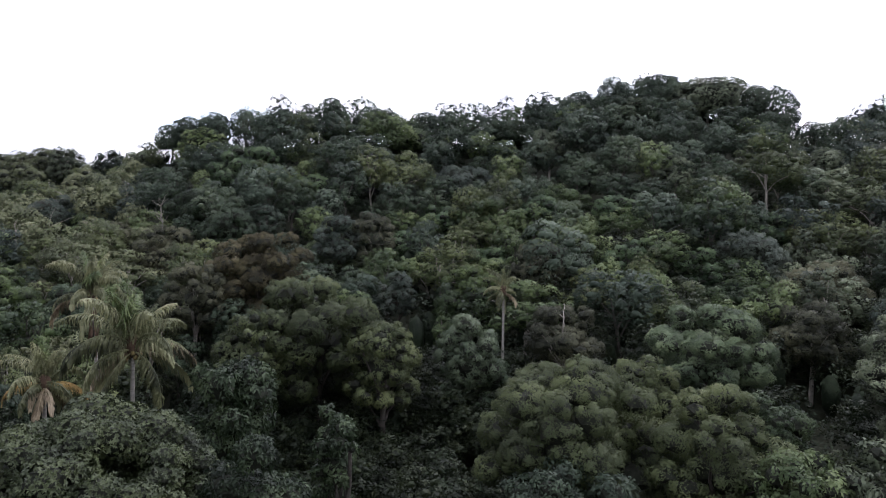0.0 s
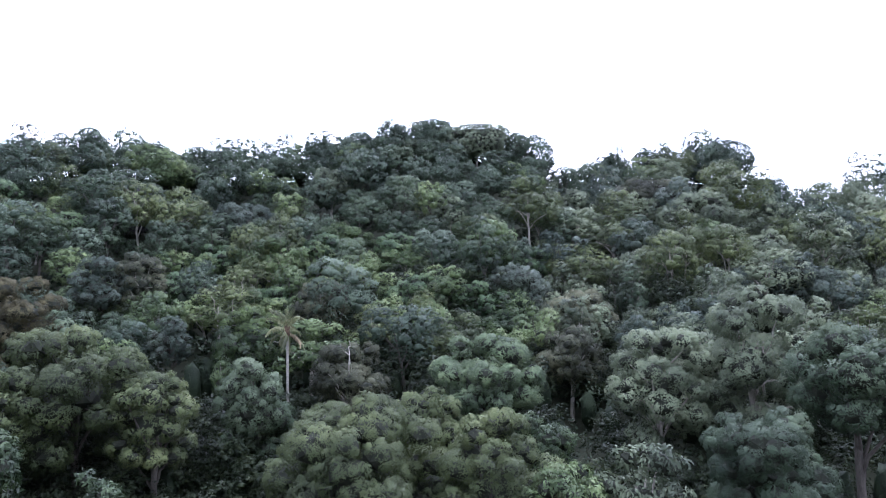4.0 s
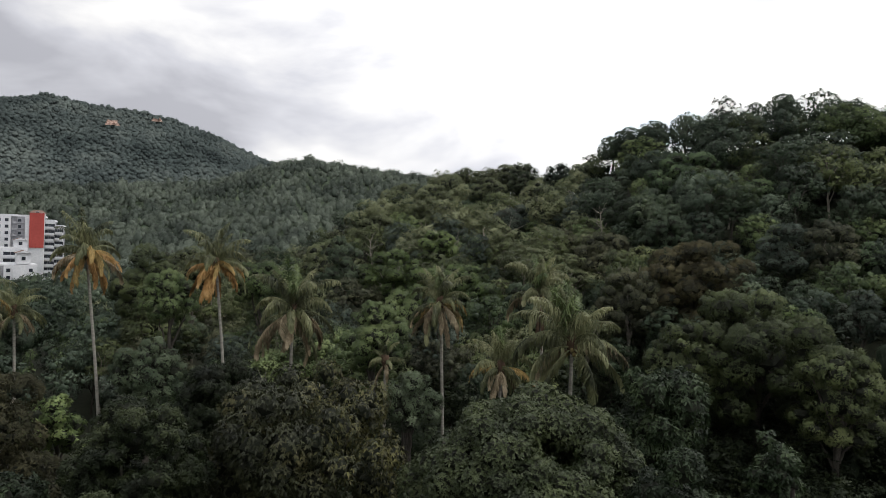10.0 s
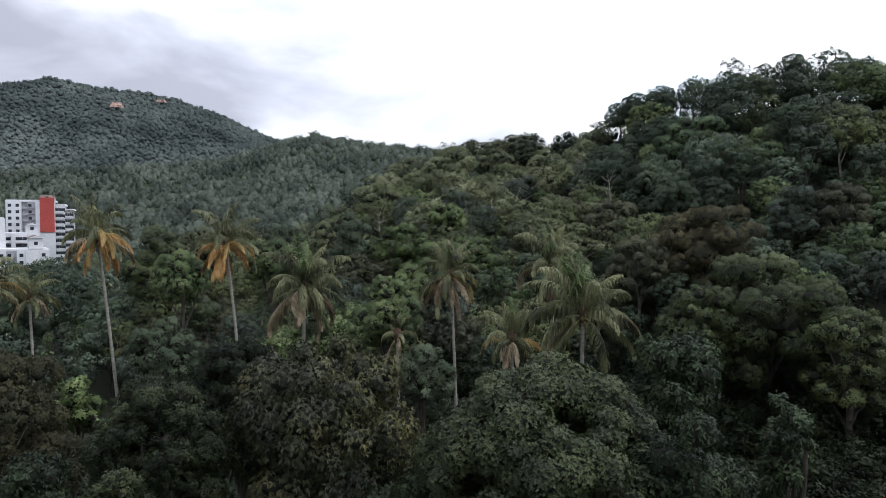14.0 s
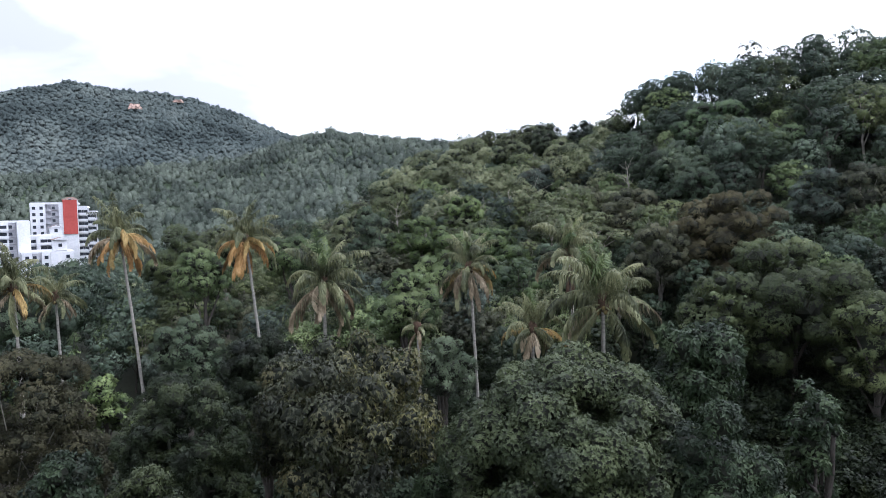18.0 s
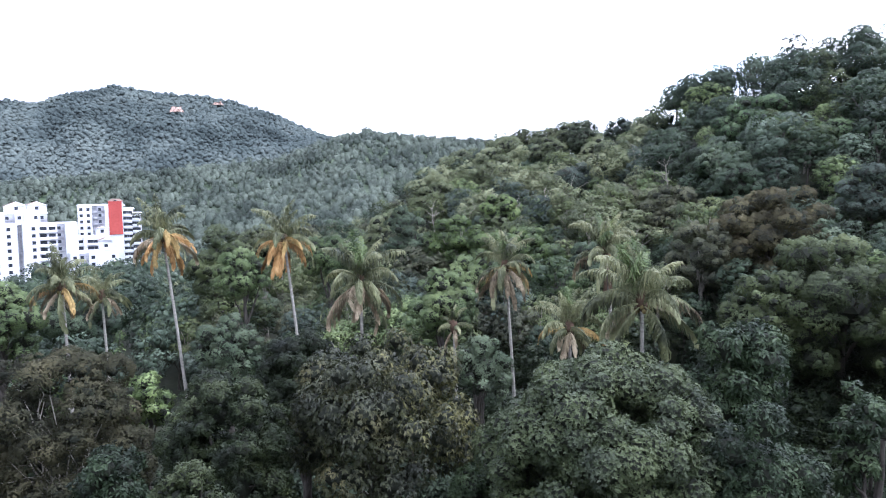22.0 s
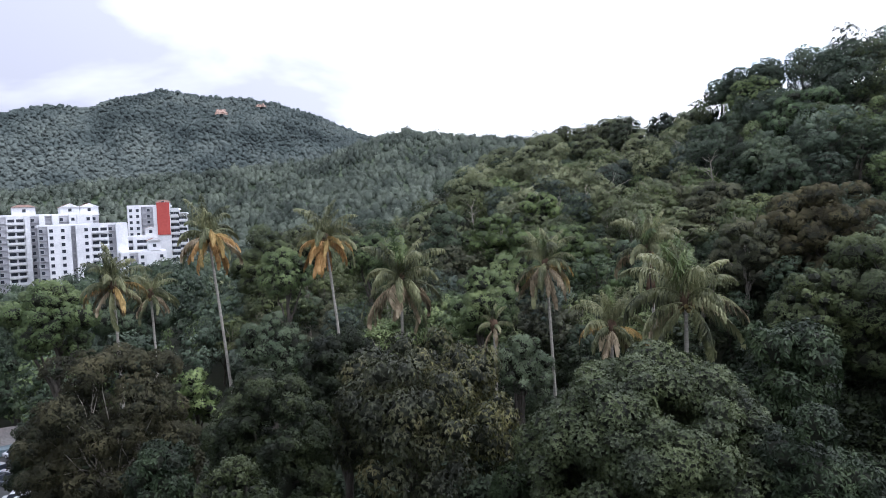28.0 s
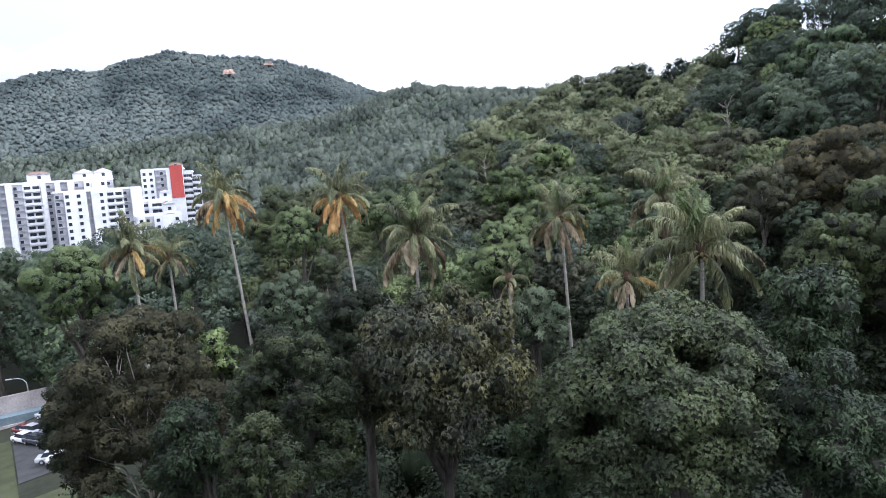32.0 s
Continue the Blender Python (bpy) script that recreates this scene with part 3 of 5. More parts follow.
LABEL = {
    "mango": "domed mango tree with dense rosettes of dark glossy leaves",
    "drooping": "broad tree with long drooping leaves and yellowish young shoots",
    "dense": "rounded tree with dense small dark green leaves",
    "thin": "brownish thin-leaved tree showing pale crooked branches",
    "blue": "low bushy tree with blue-green leaves in the shade",
    "glossy": "dark tree with large glossy grey-green leaves",
    "olive": "tall olive-green tree with billowing crown and bare lower trunk",
    "deep": "deep green broadleaf tree with lumpy crown",
    "fresh": "fresh green broadleaf tree among coconut palms",
    "rust": "rust-brown flowering tree with a spreading crown",
    "purple": "dark purple-leaved tree on the upper slope",
    "pale": "pale silvery-green tree with a broad crown",
    "vine": "tree smothered in a mat of green creepers",
    "misty": "blue-grey fine-leaved tree on the hillside",
    "light": "light grey-green tree with rounded airy crown",
    "umber": "brownish olive tree with layered crown on the slope",
    "sunny": "yellowish olive tree with billowing crown near the ridge",
    "open": "open-crowned tree standing out on the ridge skyline",
    "lime": "bright lime-green vine-covered tree on the slope",
    "layered": "layered spreading tree with flat tiers of green leaves",
}
taken = []


def tree(style, yaw, dist, top, radius, deep=1.5, seed=0):
    """A tree whose crown's top reaches the height top; deep is the crown's height by its radius."""
    rng = np.random.default_rng(int(abs(yaw) * 37 + dist * 11 + seed + (500 if yaw < 0 else 0)))
    leaf, bark, lobes, lobe_size, clump, cover, ln, wd, droop, core, squash, limbs = STYLE[style]
    low = -0.45 if style in ("mango", "drooping", "thin", "dense", "open") else -0.85
    if dist < 60 and ln > 0.38:
        ln, wd = ln * 0.68, wd * 0.68
    base = on_ground(yaw, dist)
    h = top - base.z
    ch = min(deep * radius, h * 0.92)
    leaves, shade_core, c = crown(rng, radius, ch, h - ch, lobes, lobe_size, clump, cover, ln, wd, droop, core, squash, low, False, dist > (44 if style == "olive" else 56) and style != "thin" or style == "dense", {"mango": 13, "drooping": 9}.get(style, 0))
    ob = thing("broadleaf_tree", base, LABEL[style], "tree", "single trees of the grove")
    me = leafy("crown", leaves, shade_core, LEAF[leaf])
    if style == "drooping":
        # young yellowish shoots gather on one upper side
        me.materials.append(LEAF["shoot"])
        spot = leaves[0][::4]
        a = radians(yaw)
        side = (spot[:, 0] * math.cos(a) + spot[:, 1] * math.sin(a)) / radius + (spot[:, 2] - (h - ch * 0.5)) / ch
        young = rng.random(len(spot)) < np.clip((side - 0.2) * 0.9, 0, 0.7)
        index = np.empty(len(me.polygons), np.int32)
        me.polygons.foreach_get("material_index", index)
        index[:len(spot)][young] = 2
        me.polygons.foreach_set("material_index", index)
    part("crown", me, None, ob)
    sv, sq, _ = skeleton(rng, h - ch * 0.35, (0.1 + 0.022 * h) * (0.24 if style == "thin" else 0.85), c, limbs)
    part("trunk", raw_mesh("trunk", sv, sq, smooth=True), bark, ob)
    taken.append((base.x, base.y, radius if dist < 100 else radius * 0.6))
    return ob


NEAR_GROVE = (
    ("mango", 27.1, 38, 30.0, 7.0, 1.7), ("blue", 15.1, 35, 28.4, 2.7, 2.8), ("glossy", 16.8, 45, 31.2, 3.2, 3.0), ("drooping", 46.4, 43, 30.7, 6.2, 2.0),
    ("dense", 59.3, 40, 29.3, 4.1, 3.2), ("dense", 53.0, 49, 29.6, 3.4, 2.6), ("dense", 62.2, 32, 27.0, 1.8, 3.0), ("thin", 70.8, 52, 30.4, 5.8, 3.0), ("dense", 74.6, 62, 24.0, 3.6, 3.2), ("blue", 72.6, 44, 20.0, 2.8, 2.6),
    ("blue", 67.6, 38, 26.6, 2.2, 3.0), ("blue", 38.5, 40, 22.5, 2.6, 4.2), ("glossy", 12.0, 41, 24.5, 2.4, 5.0), ("deep", 37.5, 66, 25.5, 3.0, 2.2),
)
MIDDLE = (
    ("deep", 76.9, 134, 16.0, 5.0, 2.2), ("deep", 75.4, 124, 15.0, 4.0, 2.0),
    ("fresh", 74.6, 92, 31.8, 5.4, 1.9), ("deep", 79.8, 136, 31.0, 6.5, 2.2), ("deep", 69.4, 112, 28.6, 5.6, 1.8), ("deep", 58.7, 74, 27.8, 3.4, 2.2), ("fresh", 61.6, 68, 20.0, 2.2, 2.0),
    ("fresh", 40.7, 84, 31.0, 4.2, 2.2), ("deep", 43.9, 125, 39.0, 4.8, 3.4), ("olive", 59.2, 130, 37.2, 5.6, 3.2), ("layered", 34.4, 118, 35.6, 9.5, 1.3), ("layered", 39.5, 122, 37.0, 6.0, 1.6),
    ("lime", 65.2, 60, 25.6, 2.3, 2.4), ("lime", 35.8, 140, 42.0, 4.2, 2.4), ("deep", 27.6, 110, 33.0, 5.4, 2.0), ("rust", 14.6, 104, 40.6, 8.2, 1.8), ("umber", 19.6, 100, 36.0, 4.6, 2.4), ("purple", 5.6, 150, 58.5, 4.6, 2.0),
)
RIGHT_SLOPE = (
    ("olive", 9.9, 78, 35.4, 7.8, 2.1), ("olive", 4.6, 72, 30.4, 4.2, 2.6), ("olive", 15.6, 74, 31.2, 4.0, 2.8), ("olive", -11.4, 50, 29.8, 6.9, 1.8), ("olive", -23.0, 48, 28.4, 4.6, 2.2), ("fresh", -28.3, 46, 25.8, 3.2, 2.4),
    ("deep", -10.8, 42, 24.9, 5.0, 1.9), ("light", -34.7, 48, 27.0, 4.0, 2.2), ("pale", -22.0, 74, 32.4, 6.2, 2.0), ("umber", -10.6, 80, 31.6, 4.9, 2.2), ("deep", -2.9, 76, 30.2, 4.2, 2.8),
    # the light kind at -43.1 and -36.4 puts haze into leaf colour
    ("light", -43.1, 78, 36.4, 6.4, 2.6), ("light", -36.4, 75, 33.2, 5.6, 2.7), ("glossy", 8.5, 46, 27.4, 1.7, 5.0),
)
HIGHER_SLOPE = (
    ("glossy", -26.6, 61, 26.4, 3.0, 2.2), ("deep", -43.7, 58, 27.6, 5.0, 2.0),
    ("fresh", -2.4, 96, 33.2, 4.4, 1.6), ("deep", -50.0, 70, 33.0, 5.6, 1.8), ("olive", -17.0, 64, 28.0, 4.0, 1.8),
)
UPPER_SLOPE = (
    ("vine", 15.5, 154, 60.1, 8.5, 2.0), ("fresh", 1.4, 177, 66.8, 9.2, 1.5), ("misty", -2.4, 148, 56.3, 7.3, 1.8), ("light", -16.3, 177, 74.9, 7.4, 1.9), ("light", -22.0, 175, 78.6, 10.3, 2.0),
    ("open", -26.6, 178, 76.3, 6.3, 2.2), ("light", -9.5, 157, 65.0, 5.4, 1.8), ("light", -19.6, 135, 55.4, 3.9, 2.2), ("light", -26.2, 177, 66.5, 5.4, 2.0), ("light", -29.8, 156, 58.1, 6.9, 2.3),
    ("light", -39.7, 142, 54.2, 7.7, 1.9), ("deep", -35.2, 134, 49.3, 4.1, 2.5), ("light", -44.6, 134, 45.2, 4.7, 1.8), ("umber", -35.7, 156, 59.5, 8.7, 1.8), ("open", -41.7, 182, 71.0, 7.6, 2.0),
    ("misty", -46.4, 127, 40.9, 6.4, 1.8), ("umber", -30.1, 105, 36.2, 6.2, 1.6), ("misty", 8.2, 115, 43.2, 4.4, 2.3), ("umber", 5.6, 116, 43.7, 4.4, 2.4), ("vine", -9.0, 127, 47.3, 4.3, 1.8),
    ("vine", -0.3, 135, 46.3, 6.2, 1.4), ("vine", -4.9, 135, 47.0, 5.7, 1.4), ("vine", -15.0, 126, 47.2, 4.8, 1.4), ("vine", -20.2, 124, 45.3, 5.7, 1.4), ("vine", -25.4, 124, 43.7, 6.3, 1.4),
    ("vine", -4.0, 116, 38.2, 5.8, 1.4), ("vine", 2.4, 122, 40.8, 5.1, 1.4), ("layered", -2.8, 98, 34.9, 4.3, 1.2), ("umber", -8.7, 105, 39.2, 4.9, 1.9), ("vine", -16.4, 108, 39.2, 5.0, 1.6),
    ("vine", -22.1, 108, 38.1, 5.0, 1.6), ("misty", -24.9, 112, 40.4, 5.7, 1.6), ("misty", 3.3, 96, 34.5, 2.6, 2.6), ("umber", -29.2, 90, 31.4, 4.4, 1.8), ("light", 23.2, 196, 63.6, 5.6, 3.0),
    ("sunny", 34.0, 230, 63.0, 11.6, 1.7), ("sunny", 38.2, 226, 58.8, 9.5, 1.7), ("misty", 28.5, 175, 49.4, 8.8, 1.8), ("umber", 25.5, 148, 43.2, 6.8, 2.0), ("umber", 21.7, 128, 41.6, 5.9, 2.0),
    ("deep", 16.9, 125, 44.6, 4.6, 1.8), ("glossy", 20.1, 142, 48.9, 4.8, 1.8), ("vine", 32.2, 161, 41.5, 2.7, 3.0), ("sunny", 29.8, 226, 66.5, 8.0, 2.0), ("sunny", 33.0, 230, 65.3, 7.8, 2.0),
    ("sunny", 36.2, 205, 57.0, 6.5, 1.9), ("sunny", 31.4, 205, 60.0, 6.0, 2.0), ("sunny", 27.4, 195, 57.5, 5.6, 2.2), ("sunny", 41.0, 180, 46.5, 6.0, 1.9),
    ("sunny", 45.2, 150, 38.6, 5.6, 2.0), ("fresh", 50.3, 128, 35.4, 5.0, 2.0), ("sunny", 55.6, 140, 37.5, 5.4, 2.2), ("fresh", 57.4, 112, 33.0, 4.4, 2.0), ("fresh", 37.6, 100, 32.4, 4.6, 1.8),
    ("vine", 10.2, 144, 53.1, 5.4, 1.6), ("light", 28.6, 214, 65.6, 5.0, 2.2), ("misty", 25.6, 204, 64.4, 4.6, 2.2),
    ("open", -15.0, 175, 80.4, 5.5, 1.9), ("open", -18.3, 176, 81.2, 5.5, 2.0), ("open", -12.0, 175, 77.2, 5.0, 2.0), ("open", -8.5, 176, 73.4, 4.5, 2.0), ("open", 19.9, 180, 70.6, 3.6, 2.4),
    ("open", 18.2, 178, 71.0, 4.0, 2.2), ("open", 14.0, 176, 71.4, 3.6, 2.6), ("open", 8.9, 176, 76.4, 4.2, 2.2), ("open", 11.4, 175, 72.2, 4.6, 2.0),
)
for row in (*NEAR_GROVE, *MIDDLE, *RIGHT_SLOPE, *HIGHER_SLOPE, *UPPER_SLOPE):
    tree(*row)


# ---- coconut palms ----
def frond_mesh(name, length, rise, sag, blade, hang, seed, pairs=58, broad=0.045, spread=0.75):
    """One feathered frond along +x: it leaves the crown at the angle rise and sags; its leaflets hang like a curtain."""
    rng = np.random.default_rng(seed)
    s = np.linspace(0, 1, 12)
    ang = np.radians(rise - sag * s ** 1.5)
    step = length / 11
    path = np.stack([np.cumsum(np.cos(ang)) * step, np.sin(s * 2.2 + seed) * 0.16 * s, np.cumsum(np.sin(ang)) * step], -1)
    path -= path[0]
    pieces = [tube(path, 0.06 * (1 - 0.85 * s) + 0.008, 4)]
    u = np.linspace(0.14, 0.99, pairs)
    p = np.stack([np.interp(u, s, path[:, k]) for k in range(3)], -1)
    way = unit(np.stack([np.interp(u, s, np.gradient(path[:, k])) for k in range(3)], -1))
    ln = blade * np.interp(u, (0.14, 0.35, 0.7, 1.0), (0.6, 1.0, 0.85, 0.35))
    down = np.array((0, 0, 1.0))
    for sign in (1, -1):
        side = unit(np.cross(way, (0, 0, 1.0)) * sign + 1e-6)
        d = unit(side * spread + way * 0.5 - down * hang + rng.normal(size=p.shape) * 0.24)
        l = ln * rng.uniform(0.75, 1.15, pairs)
        mid = p + d * (l * 0.45)[:, None]
        tip = mid + unit(d * 0.6 - down * (0.55 + hang)) * (l * 0.55)[:, None]
        w = unit(np.cross(d, np.cross(side, way))) * broad
        v = np.stack([p + way * 0.03, mid + w + way * 0.03, mid - w - way * 0.03, p - way * 0.03, tip], 1).reshape(-1, 3)
        k = np.arange(pairs)[:, None] * 5
        pieces.append((v, k + np.array((0, 1, 2, 3))[None], k + np.array((1, 4, 2))[None]))
    return raw_mesh(name, *merge(pieces))


def frond_set(tag, leaf, shapes, hang, broad=0.045, spread=0.75, length=4.7, blade=1.15):
    made = []
    for i, (rise, sag) in enumerate(shapes):
        me = frond_mesh("frond_" + tag, length, rise, sag, blade, hang, i + 3, 58, broad, spread)
        me.materials.append(LEAF[leaf])
        made.append(me)
    return made


SPEAR = frond_set("spear", "spear", ((88, 18), (80, 34), (74, 48)), 0.1, 0.05, 0.6, 3.9)
UPRIGHT = frond_set("upright", "frond", ((84, 52), (76, 76), (70, 98), (80, 84)), 0.7, 0.07, 0.6, 4.9)
ARCHING = frond_set("arching", "frond", ((50, 118), (40, 122), (30, 112), (18, 100), (58, 128)), 0.95, 0.075, 0.55)
LOW = frond_set("low", "frond", ((2, 88), (-14, 72), (-30, 55)), 1.0, 0.07, 0.5)
YELLOW = frond_set("yellowing", "yellowing", ((30, 118), (14, 108), (0, 92)), 1.1, 0.06, 0.45)
DRY = frond_set("dry", "dry", ((12, 98), (-4, 84), (-18, 68), (-36, 50)), 0.95, 0.055, 0.5, 4.7)
STRAW = frond_set("straw", "straw", ((12, 112), (-8, 84), (-28, 60), (-48, 40)), 0.95, 0.075, 0.5, 4.5)
_nut = bmesh.new()
bmesh.ops.create_icosphere(_nut, subdivisions=2, radius=0.15, matrix=Matrix.Diagonal((1, 1, 1.2, 1)))
NUT = bpy.data.meshes.new("coconut")
_nut.to_mesh(NUT)
_nut.free()
NUT.materials.append(HUSK)


def palm(label, yaw, dist, crown_z, size, foot_yaw, look_of, seed, skirt=0.0, nuts=8):
    """A coconut palm: a leaning ringed trunk, a head of fronds, hanging dead fronds and nuts. look_of counts the spear, upright, arching, low, yellowing, dry and straw fronds."""
    rng = np.random.default_rng(seed)
    base, head = on_ground(foot_yaw, dist), bearing(yaw, dist, crown_z)
    ob = thing("coconut_palm", base, label, "palm tree", "coconut palms in the grove")
    top = np.array(head - base)
    s = np.linspace(0, 1, 14)[:, None]
    bend = np.array((top[0], top[1], 0)) * (s ** 1.4 - s)
    rings = 1 + 0.05 * (np.arange(14) % 2)
    v, q = tube(top * s + bend, (0.18 - 0.05 * s[:, 0] + 0.12 * (1 - s[:, 0]) ** 6) * rings, 9)
    part("trunk", raw_mesh("trunk", v, q, smooth=True), PALM_BARK, ob)
    fv = ICO_V * np.array((0.4, 0.4, 0.9)) * rng.uniform(0.8, 1.2, (len(ICO_V), 1)) + top + np.array((0, 0, 0.1))
    part("crown_fibre", raw_mesh("crown_fibre", fv, ICO_T, smooth=True), FIBRE, ob, "brown fibre sheath at the frond bases")
    if skirt:
        # old frond bases hang round the upper trunk
        lines = []
        for k in range(46):
            a, u = rng.uniform(0, 6.28), rng.uniform(0, skirt * 0.75)
            r0, l = rng.uniform(0.15, 0.34), rng.uniform(0.8, 1.9)
            start = top * (1 - u / top[2]) + np.array((math.cos(a) * r0, math.sin(a) * r0, 0))
            end = start + np.array((math.cos(a) * 0.18, math.sin(a) * 0.18, -l))
            lines.append(tube([start, (start + end) / 2 + rng.normal(size=3) * 0.06, end], (0.09, 0.07, 0.02), 4))
        v, q, _ = merge(lines)
        part("dead_skirt", raw_mesh("dead_skirt", v, q), FIBRE, ob, "reddish-brown skirt of old frond bases")
    spear, upright, arching, low, yellow, dry, straw = look_of
    picks = []
    for models, count in ((SPEAR, spear), (UPRIGHT, upright), (ARCHING, arching), (LOW, low), (YELLOW, yellow), (DRY, dry), (STRAW, straw)):
        picks += [models[k % len(models)] for k in range(count)]
    for k, me in enumerate(picks):
        f = part("frond", me, None, ob)
        f.matrix_basis = Matrix.Translation(top + np.array((0, 0, 0.4 - 0.7 * k / len(picks)))) @ pose(0, 0, 0, rng.normal() * 10, rng.normal() * 7, k * 137.5 + rng.normal() * 22) @ Matrix.Diagonal((*[size * rng.uniform(0.8, 1.12)] * 3, 1))
    for k in range(nuts):
        a = rng.uniform(0, 6.28)
        n = part("coconut", NUT, HUSK, ob)
        n.matrix_basis = Matrix.Translation(top + np.array((math.cos(a) * 0.45, math.sin(a) * 0.45, rng.uniform(-0.75, -0.2))))
    taken.append((base.x, base.y, 1.5))
    return ob


ORANGE = "tall coconut palm with hanging orange dead fronds"
GREYISH = "coconut palm with drooping grey-green and straw fronds"
GREENISH = "green coconut palm with arching fronds and nuts"
palm(ORANGE, 63.2, 76, 36.3, 0.95, 61.6, (0, 9, 7, 2, 7, 11, 2), 11)
palm(ORANGE, 53.9, 74, 35.5, 0.95, 52.4, (0, 10, 6, 2, 6, 15, 0), 12)
palm(GREYISH, 47.7, 60, 32.0, 1.05, 47.9, (3, 8, 8, 4, 0, 0, 11), 13)
palm("coconut palm with a skirt of tan dead fronds", 35.35, 70, 32.2, 0.98, 34.7, (3, 9, 9, 3, 4, 0, 7), 14)
palm(GREYISH, 30.1, 58, 27.8, 0.8, 30.1, (2, 10, 5, 3, 2, 0, 5), 15)
palm(GREENISH, 24.2, 49, 31.3, 1.08, 24.3, (6, 8, 9, 6, 0, 0, 2), 16, 0.0, 14)
palm(GREENISH, 27.0, 62, 33.9, 0.92, 26.0, (3, 11, 8, 3, 0, 0, 1), 17, 5.0, 4)
palm(ORANGE, 70.3, 78, 31.6, 0.95, 70.0, (0, 8, 8, 3, 4, 1, 6), 18)
palm(GREYISH, 67.7, 90, 29.2, 0.82, 67.4, (0, 8, 8, 4, 1, 0, 4), 19)
palm("short palm with dry pale fronds on the slope", -5.7, 82, 32.6, 0.66, -5.6, (3, 9, 5, 4, 0, 0, 2), 21, 0.0, 0)
palm("small slender palm with hanging dead leaves", 39.9, 64, 27.0, 0.5, 39.8, (2, 5, 6, 0, 0, 0, 3), 22, 0.0, 0)


# ---- bare trees ----
def bare_tree(yaw, dist, top, spread, seed, thick=0.16):
    """A leafless tree: a pale trunk with forking crooked limbs."""
    rng = np.random.default_rng(seed)
    base = on_ground(yaw, dist)
    h = top - base.z
    ob = thing("bare_tree", base, "leafless pale grey tree with crooked limbs", "tree", "bare trees")
    s = np.linspace(0, 1, 8)[:, None]
    path = np.array((rng.normal() * 0.6, rng.normal() * 0.6, h * 0.8)) * s + rng.normal(size=(8, 3)) * 0.12 * s
    part("trunk", raw_mesh("trunk", *tube(path, thick * (1 - 0.7 * s[:, 0]) + 0.02, 7), smooth=True), PALE_BARK, ob)
    for k in range(9):
        a = path[int(rng.integers(4, 8))]
        way = unit(np.array((rng.normal(), rng.normal(), 0.9)))
        ln = spread * rng.uniform(0.6, 1.2)
        w = np.linspace(0, 1, 7)[:, None]
        limb = a + way * ln * w + rng.normal(size=(7, 3)) * 0.07 * ln * w
        part("limb", raw_mesh("limb", *tube(limb, 0.06 * (1 - 0.8 * w[:, 0]) + 0.012, 5), smooth=True), PALE_BARK, ob)


for k, (yaw, dist, top, spread) in enumerate(((41.2, 160, 42.0, 3.0), (33.9, 150, 41.5, 4.5), (30.2, 165, 44.0, 4.5), (-10.9, 79, 33.0, 2.0))):
    bare_tree(yaw, dist, top, spread, 61 + k)
for k, (yaw, dist) in enumerate(((24.6, 168), (27.2, 150), (29.3, 178), (31.6, 158), (36.6, 172), (38.4, 150), (21.8, 140))):
    bare_tree(yaw, dist, float(on_ground(yaw, dist).z) + 13.5, 3.2, 80 + k)


# ---- the wooded hillside ----
# leaf, crown radius, height of tree, crown depth by radius, lobes, lobe size, droop, core, squash, bark
KINDS = (
    ("deep", 4.2, 12.0, 2.4, 18, 0.34, 0.4, 0.34, 0.85, BARK, "deep green hillside tree with lumpy rounded crown"),
    ("fresh", 3.8, 11.0, 2.4, 16, 0.36, 0.45, 0.34, 0.85, BARK, "fresh green hillside tree with leafy crown"),
    ("olive", 4.6, 13.0, 2.1, 22, 0.3, 0.35, 0.34, 0.75, PALE_BARK, "olive-green hillside tree with billowing crown"),
    ("deep", 3.2, 13.5, 3.6, 16, 0.38, 0.5, 0.34, 0.9, BARK, "tall narrow dark green hillside tree"),
    ("fresh", 5.0, 10.5, 1.7, 26, 0.26, 0.25, 0.34, 0.5, PALE_BARK, "spreading green hillside tree in flat tiers"),
    ("greyish", 4.0, 12.5, 2.5, 18, 0.34, 0.45, 0.34, 0.85, BARK, "grey-green hillside tree with dense crown"),
    ("olive", 3.4, 13.0, 3.0, 20, 0.3, 0.4, 0.34, 0.8, PALE_BARK, "tall hillside tree with open crown and pale trunk"),
    ("sunny", 4.4, 12.5, 2.0, 24, 0.29, 0.35, 0.34, 0.7, PALE_BARK, "yellowish olive hillside tree with billowing sunlit crown"),
    ("light", 4.4, 12.0, 2.2, 22, 0.3, 0.4, 0.34, 0.8, PALE_BARK, "light grey-green hillside tree with airy crown"),
    ("misty", 4.0, 12.0, 2.3, 22, 0.3, 0.4, 0.34, 0.8, BARK, "blue-grey hillside tree with fine foliage"),
    ("umber", 4.2, 11.5, 2.2, 22, 0.3, 0.35, 0.34, 0.8, BARK, "brownish hillside tree with fine foliage"),
)


def hill_tree(kind, seed, clump, cover, length, inner=1.0):
    leaf, rad, high, deep, lobes, lobe_size, droop, core, squash, bark, label = kind
    rng = np.random.default_rng(seed)
    ch = min(rad * deep, high * 0.9)
    leaves, shade_core, c = crown(rng, rad, ch, high - ch, int(lobes * 0.7), lobe_size * 1.15, clump, cover, length, length * 0.55, droop, core * inner, squash, -0.3, True, True)
    return leaves, shade_core, skeleton(rng, high - ch * 0.35, 0.2, c, 5)


